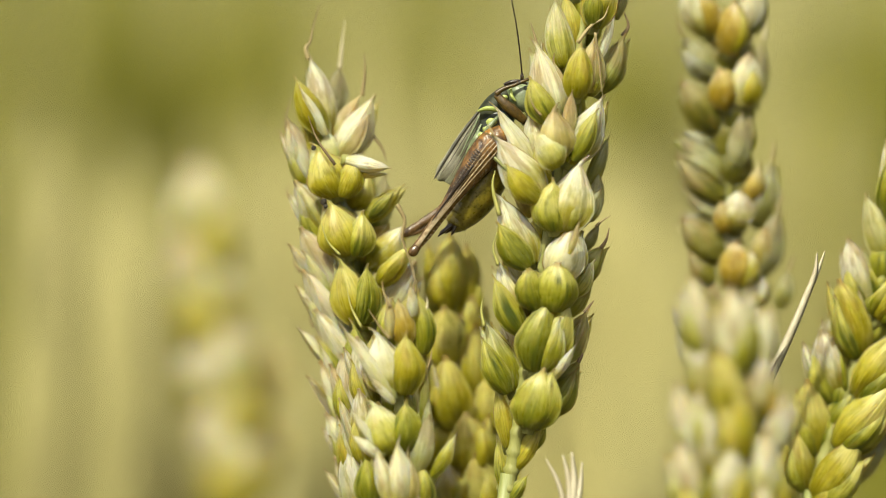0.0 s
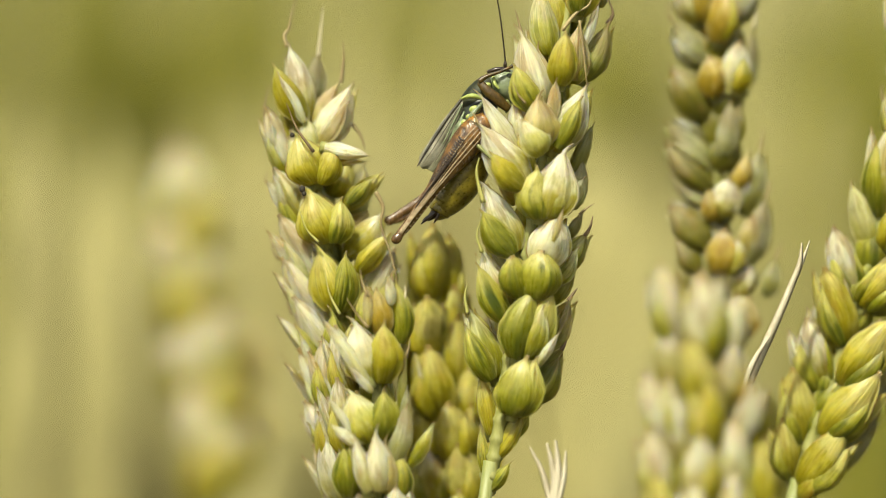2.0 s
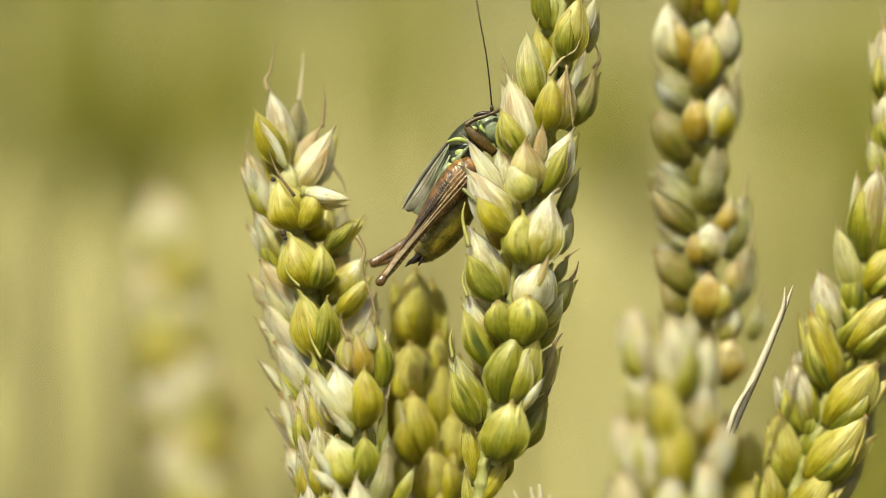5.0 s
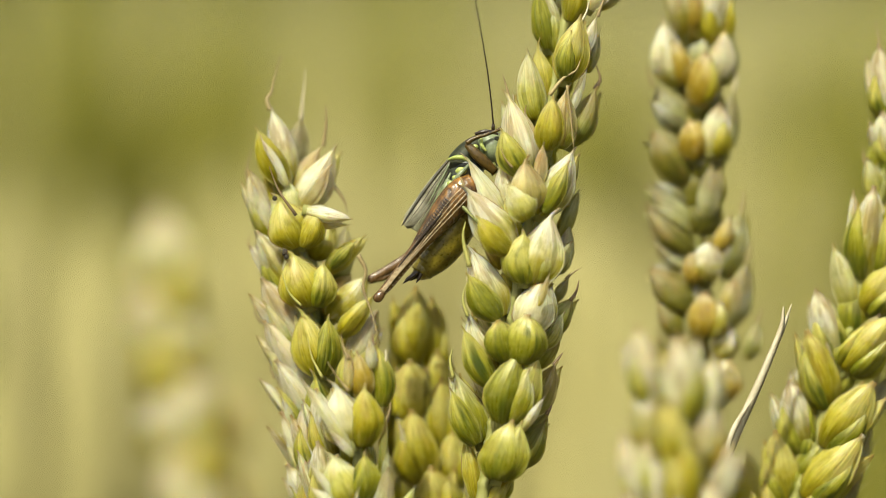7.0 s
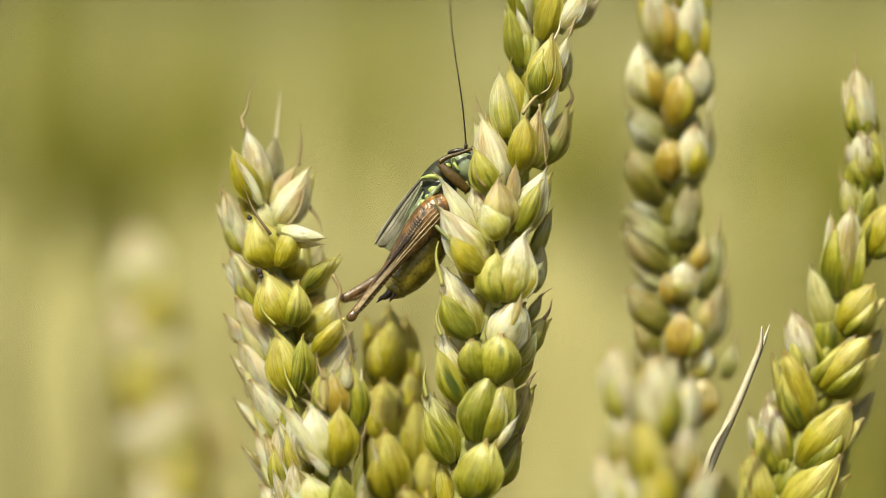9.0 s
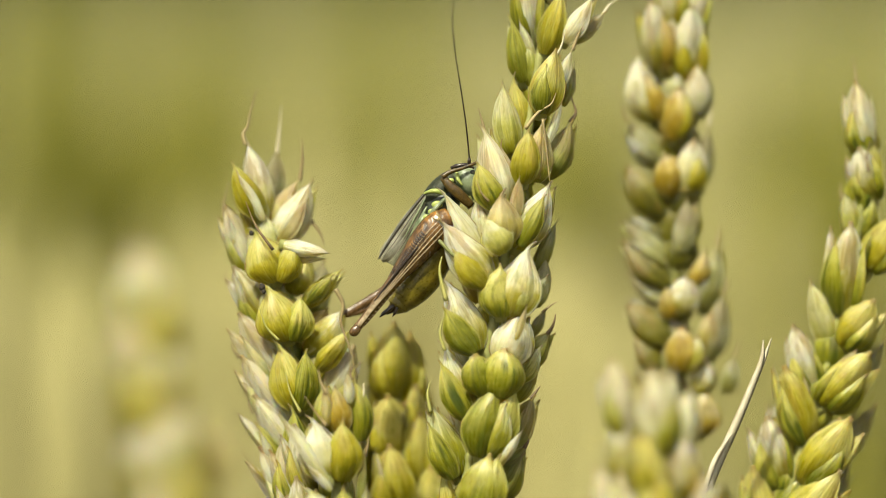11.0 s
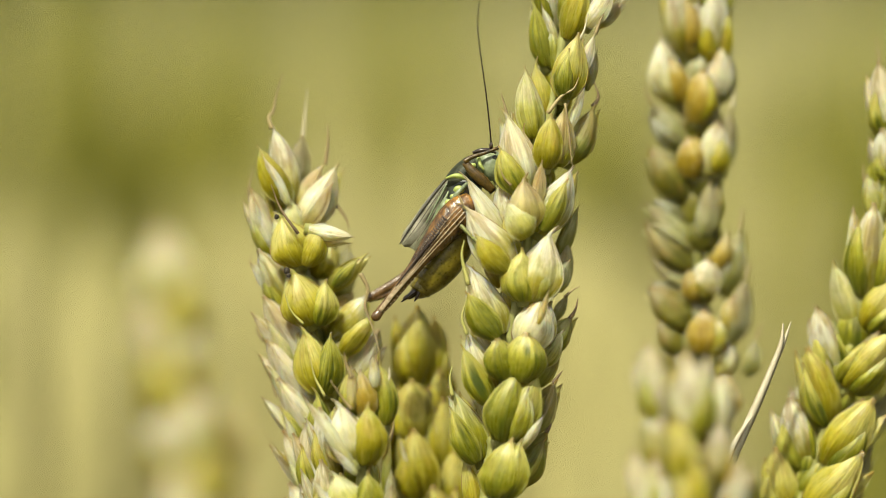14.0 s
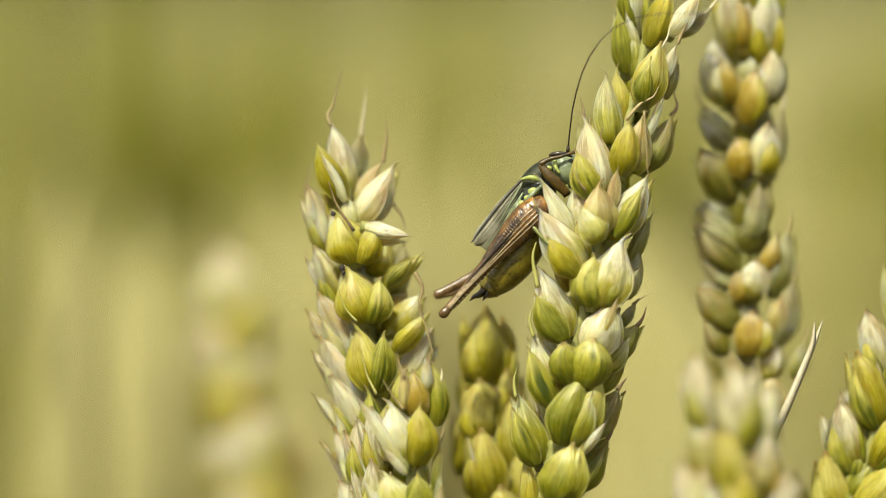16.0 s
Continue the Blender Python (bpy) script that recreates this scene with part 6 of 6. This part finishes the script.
# ---------------------------------------------------------------- what moves
def motions():
    """Keys the sway of the plants in the wind, and the cricket on its ear."""
    # rows: seconds, shift across and up in millimetres at the neck, lean in degrees
    sways = {
        "main": [
            (0, 0.00, 0.00, -0.00), (0.5, 0.20, -0.02, 0.03), (1, 0.20, -0.03, 0.64), (1.5, 0.02, 0.01, 0.77), (2, -0.11, 0.10, 0.24),
            (2.5, 0.00, 0.00, 0.11), (3, 0.24, -0.08, 0.20), (3.5, 0.14, 0.05, 0.59), (4, -0.08, 0.11, 0.58), (6.5, -0.06, 0.05, 0.65),
            (7, 0.01, 0.05, 0.73), (7.5, 0.13, 0.10, 1.16), (8, 0.09, 0.07, 0.96), (8.5, -0.18, 0.14, 0.49), (9, -0.17, 0.11, 0.48),
            (11.5, 0.12, 0.11, 0.38), (12, 0.04, 0.07, 0.56), (12.5, -0.01, 0.04, 0.43), (13, 0.09, 0.02, 0.55), (13.5, 0.09, 0.01, 0.40),
            (14, 0.04, -0.03, 0.44), (14.5, 0.29, -0.05, 0.77), (15, 0.75, -0.10, 1.75), (15.5, 0.62, -0.08, 2.88), (16, 0.39, -0.13, 3.44),
        ],
        "left": [
            (0, -0.00, 0.00, 0.00), (0.5, -0.04, -0.03, -0.02), (1, -0.25, 0.03, -0.00), (1.5, -0.52, 0.08, 0.01), (2, -0.58, 0.12, 0.06),
            (2.5, -0.29, 0.05, -0.16), (3, -0.10, 0.09, -0.09), (3.5, -0.55, 0.09, 0.12), (4, -0.81, 0.10, -0.05), (6.5, -0.78, 0.13, 0.06),
            (7, -0.60, 0.14, 0.07), (7.5, -0.67, 0.12, 0.07), (8, -0.73, 0.11, 0.05), (8.5, -0.67, 0.23, -0.23), (9, -0.85, 0.18, 0.20),
            (11.5, -0.30, 0.20, -0.41), (12, -0.47, 0.14, -0.27), (12.5, -0.54, 0.07, -0.12), (13, -0.33, 0.06, -0.28), (13.5, -0.43, 0.04, 0.00),
            (14, -0.33, 0.08, -0.03), (14.5, -0.44, 0.09, 0.02), (15, -0.22, 0.09, 0.16), (15.5, -0.28, 0.25, 0.85), (16, -0.93, 0.32, 1.40),
        ],
        "mid": [
            (0, -0.00, 0.00, 0.00), (0.5, -0.04, -0.05, -0.02), (1, -0.32, -0.04, -0.00), (1.5, -0.62, -0.01, 0.01), (2, -0.62, -0.03, 0.06),
            (2.5, -0.21, -0.09, -0.16), (3, -0.19, -0.12, -0.09), (3.5, -0.60, -0.10, 0.12), (4, -0.94, -0.03, -0.05), (6.5, -0.93, -0.04, 0.06),
            (7, -0.82, -0.02, 0.07), (7.5, -0.83, -0.02, 0.07), (8, -0.95, -0.07, 0.05), (8.5, -0.94, 0.09, -0.23), (9, -0.97, 0.02, 0.20),
            (11.5, -0.55, -0.03, -0.41), (12, -0.73, -0.03, -0.27), (12.5, -0.75, -0.08, -0.12), (13, -0.58, -0.05, -0.28), (13.5, -0.57, -0.07, 0.00),
            (14, -0.45, -0.11, -0.03), (14.5, -0.52, -0.07, 0.02), (15, -0.36, -0.12, 0.16), (15.5, -0.62, -0.08, 0.85), (16, -1.08, -0.04, 1.40),
        ],
        "behind": [
            (0, 0.00, -0.00, 0.00), (0.5, 0.23, -0.02, 0.00), (1, 0.39, -0.16, 0.00), (1.5, 0.23, -0.11, 0.00), (2, -0.11, -0.13, 0.00),
            (2.5, -0.12, -0.29, 0.00), (3, 0.15, -0.32, 0.00), (3.5, 0.16, -0.31, 0.00), (4, -0.04, -0.33, 0.00), (6.5, -0.22, -0.19, 0.00),
            (7, -0.09, -0.19, 0.00), (7.5, 0.23, -0.13, 0.00), (8, 0.00, -0.19, 0.00), (8.5, -0.46, -0.16, 0.00), (9, -0.39, -0.12, 0.00),
            (11.5, 0.03, -0.19, 0.00), (12, 0.09, -0.18, 0.00), (12.5, 0.02, -0.24, 0.00), (13, 0.08, -0.30, 0.00), (13.5, 0.11, -0.30, 0.00),
            (14, 0.07, -0.34, 0.00), (14.5, 0.34, -0.29, 0.00), (15, 1.38, -0.14, 0.00), (15.5, 1.88, -0.11, 0.00), (16, 1.87, -0.21, 0.00),
        ],
        "dark": [
            (0, 0.00, -0.00, -0.00), (0.5, -0.02, 0.05, -0.06), (1, -0.32, 0.07, 0.95), (1.5, -0.13, 0.06, 0.87), (2, 0.13, 0.04, 0.75),
            (2.5, -0.04, 0.07, 0.36), (3, -0.20, 0.12, 0.26), (3.5, 0.01, 0.08, 0.61), (4, 0.36, 0.08, 0.50), (6.5, 0.32, 0.08, 0.44),
            (7, 0.09, 0.06, 0.55), (7.5, 0.05, 0.06, 0.18), (8, 0.19, 0.05, 0.39), (8.5, 0.37, 0.09, 0.40), (9, 0.23, 0.05, 0.30),
            (11.5, 0.25, 0.02, -0.08), (12, 0.31, 0.06, 0.14), (12.5, 0.28, 0.11, 0.28), (13, 0.17, 0.11, 0.40), (13.5, 0.16, 0.10, 0.19),
            (14, 0.08, 0.11, 0.23), (14.5, -0.06, 0.05, 0.31), (15, -0.41, 0.04, 0.93), (15.5, -0.82, 0.03, 1.65), (16, -0.62, 0.13, 0.98),
        ],
        "fore": [
            (0, 0.00, -0.00, 0.00), (0.5, 0.04, 0.07, 0.00), (1, -0.74, 0.03, 0.00), (1.5, -1.67, 0.32, 0.00), (2, -1.38, 0.14, 0.00),
            (2.5, -0.54, 0.16, 0.00), (3, -0.46, 0.04, 0.00), (3.5, -1.65, 0.14, 0.00), (4, -2.68, 0.46, 0.00), (6.5, -2.16, 0.25, 0.00),
            (7, -1.96, 0.16, 0.00), (7.5, -2.34, 0.31, 0.00), (8, -2.90, 0.50, 0.00), (8.5, -2.72, 0.45, 0.00), (9, -1.98, 0.31, 0.00),
            (11.5, -2.28, 0.42, 0.00), (12, -2.21, 0.34, 0.00), (12.5, -2.28, 0.37, 0.00), (13, -1.55, 0.15, 0.00), (13.5, -1.18, 0.06, 0.00),
            (14, -1.04, 0.20, 0.00), (14.5, -1.14, -0.09, 0.00), (15, -1.46, -0.13, 0.00), (15.5, -1.85, -0.36, 0.00), (16, -1.43, -0.62, 0.00),
        ],
        "right": [
            (0, 0.00, -0.00, 0.00), (0.5, -0.14, 0.12, 0.00), (1, -0.16, 0.08, 0.00), (1.5, 0.18, 0.03, 0.00), (2, 0.21, 0.01, 0.00),
            (2.5, 0.06, 0.12, 0.00), (3, -0.08, 0.13, 0.00), (3.5, 0.06, 0.01, 0.00), (4, 0.42, 0.03, 0.00), (6.5, 0.33, 0.04, 0.00),
            (7, 0.18, 0.04, 0.00), (7.5, 0.14, 0.05, 0.00), (8, 0.14, 0.03, 0.00), (8.5, 0.41, -0.07, 0.00), (9, 0.30, -0.03, 0.00),
            (11.5, 0.16, -0.10, 0.00), (12, 0.23, 0.00, 0.00), (12.5, 0.34, 0.03, 0.00), (13, 0.21, 0.12, 0.00), (13.5, 0.15, 0.16, 0.00),
            (14, 0.17, 0.12, 0.00), (14.5, 0.06, 0.08, 0.00), (15, -0.55, 0.05, 0.00), (15.5, -0.66, -0.02, 0.00), (16, -0.02, -0.07, 0.00),
        ],
        "blurred": [
            (0, 0.16, -0.12, 0.00), (0.5, 0.20, -0.19, 0.00), (1, -0.01, -0.06, 0.00), (1.5, -0.09, 0.19, 0.00), (2, 0.04, 0.40, 0.00),
            (2.5, 0.10, 0.44, 0.00), (3, -0.06, 0.23, 0.00), (3.5, -0.41, 0.19, 0.00), (4, -0.64, 0.35, 0.00), (6.5, -0.13, 0.01, 0.00),
            (7, -0.24, 0.14, 0.00), (7.5, -0.19, 0.28, 0.00), (8, 0.16, 0.19, 0.00), (8.5, 0.23, 0.30, 0.00), (9, 0.03, 0.46, 0.00),
            (11.5, 0.22, 0.11, 0.00), (12, -0.11, 0.08, 0.00), (12.5, -0.32, -0.09, 0.00), (13, -0.31, -0.24, 0.00), (13.5, -0.23, 0.01, 0.00),
            (14, 0.00, 0.17, 0.00), (14.5, 0.22, -0.15, 0.00), (15, 0.49, -0.72, 0.00), (15.5, 1.08, -1.51, 0.00), (16, 1.33, -2.02, 0.00),
        ],
        "cricket": [
            (0, 0.00, -0.00, 0.00), (0.5, 0.22, -0.02, -0.00), (1, 0.59, 0.02, 0.41), (1.5, 0.48, 0.05, 0.61), (2, -0.06, 0.09, 0.08),
            (2.5, -0.05, -0.01, -0.25), (3, 0.28, -0.00, 0.09), (3.5, 0.40, 0.09, 0.47), (4, 0.21, 0.06, 0.47), (6.5, 0.13, 0.32, 2.02),
            (7, 0.30, 0.32, 2.22), (7.5, 0.68, 0.32, 2.54), (8, 0.50, 0.30, 2.50), (8.5, -0.06, 0.40, 2.09), (9, -0.04, 0.40, 2.02),
            (11.5, 0.15, 0.41, 2.22), (12, 0.13, 0.37, 2.35), (12.5, 0.06, 0.30, 2.37), (13, 0.17, 0.25, 2.54), (13.5, 0.15, 0.25, 2.35),
            (14, 0.06, 0.22, 2.16), (14.5, 0.53, 0.30, 2.69), (15, 1.64, 0.23, 3.53), (15.5, 2.27, 0.22, 4.59), (16, 2.39, 0.18, 5.24),
        ],
        "straw": [
            (0, 0.00, -0.00, 0.00), (0.5, -0.00, -0.06, 0.00), (1, -0.16, -0.06, 0.00), (1.5, -0.09, -0.11, 0.00), (2, 0.12, -0.17, 0.00),
            (2.5, 0.28, -0.15, 0.00), (3, 0.05, -0.18, 0.00), (3.5, -0.03, -0.12, 0.00), (4, 0.09, -0.19, 0.00), (6.5, 0.10, -0.23, 0.00),
            (7, 0.04, -0.23, 0.00), (7.5, -0.09, -0.21, 0.00), (8, -0.00, -0.19, 0.00), (8.5, 0.27, -0.29, 0.00), (9, 0.29, -0.25, 0.00),
            (11.5, 0.29, -0.13, 0.00), (12, 0.18, -0.17, 0.00), (12.5, 0.02, -0.19, 0.00), (13, -0.02, -0.15, 0.00), (13.5, -0.03, -0.20, 0.00),
            (14, -0.02, -0.15, 0.00), (14.5, -0.21, -0.10, 0.00), (15, -0.99, 0.18, 0.00), (15.5, -1.81, 0.21, 0.00), (16, -2.13, 0.11, 0.00),
        ],
    }
    sways["low"] = sways["dark"]
    across, upward = RIGHT * MM, UP * MM
    for key, (plant, origin, stem, fall) in PLANTS.items():
        rows = [(t, origin + dx * across + dz * upward, lean) for t, dx, dz, lean in sways[key]]
        walk(plant, [(t, pose(*p, 0, lean, 0)) for t, p, lean in rows])
        # the stem leans about its foot while the ear bends at the neck
        walk(stem, [(t, pose(0, 0, 0, 0, math.degrees(math.atan2(p.x - origin.x, -fall)) - lean, 0)) for t, p, lean in rows])
    for key, thing in (("cricket", cricket), ("straw", straw)):
        origin = thing.location.copy()
        walk(thing, [(t, pose(*(origin + dx * across + dz * upward), 0, lean, 0)) for t, dx, dz, lean in sways[key]])
    shapes = [
        (0.0, (-6, -7, -9, -12, -12, -10, -6, 0, 10, 20, 30, 40)),
        (4.0, (-6, -7, -9, -12, -12, -10, -6, 0, 10, 20, 30, 40)),
        (7.0, (-8, -9, -10, -12, -12, -13, -12, -6, 4, 16, 28, 40)),
        (9.0, (-7, -8, -10, -11, -11, -10, -7, -4, 6, 18, 32, 46)),
        (12.5, (-8, -9, -11, -12, -12, -11, -8, -4, 6, 18, 32, 46)),
        (13.8, (-8, -9, -10, -11, -11, -10, -6, 0, 12, 26, 40, 54)),
        (14.5, (-6, -6, -7, -8, -9, -4, 12, 34, 53, 67, 77, 85)),
        (15.2, (-3, -3, -1, 2, 6, 15, 28, 46, 62, 74, 82, 90)),
        (16.0, (0, 1, 6, 10, 18, 27, 40, 57, 71, 79, 83, 90)),
    ]
    for piece, rows in zip(PIECES, antenna_rows(shapes)):
        walk(piece, rows)


motions()
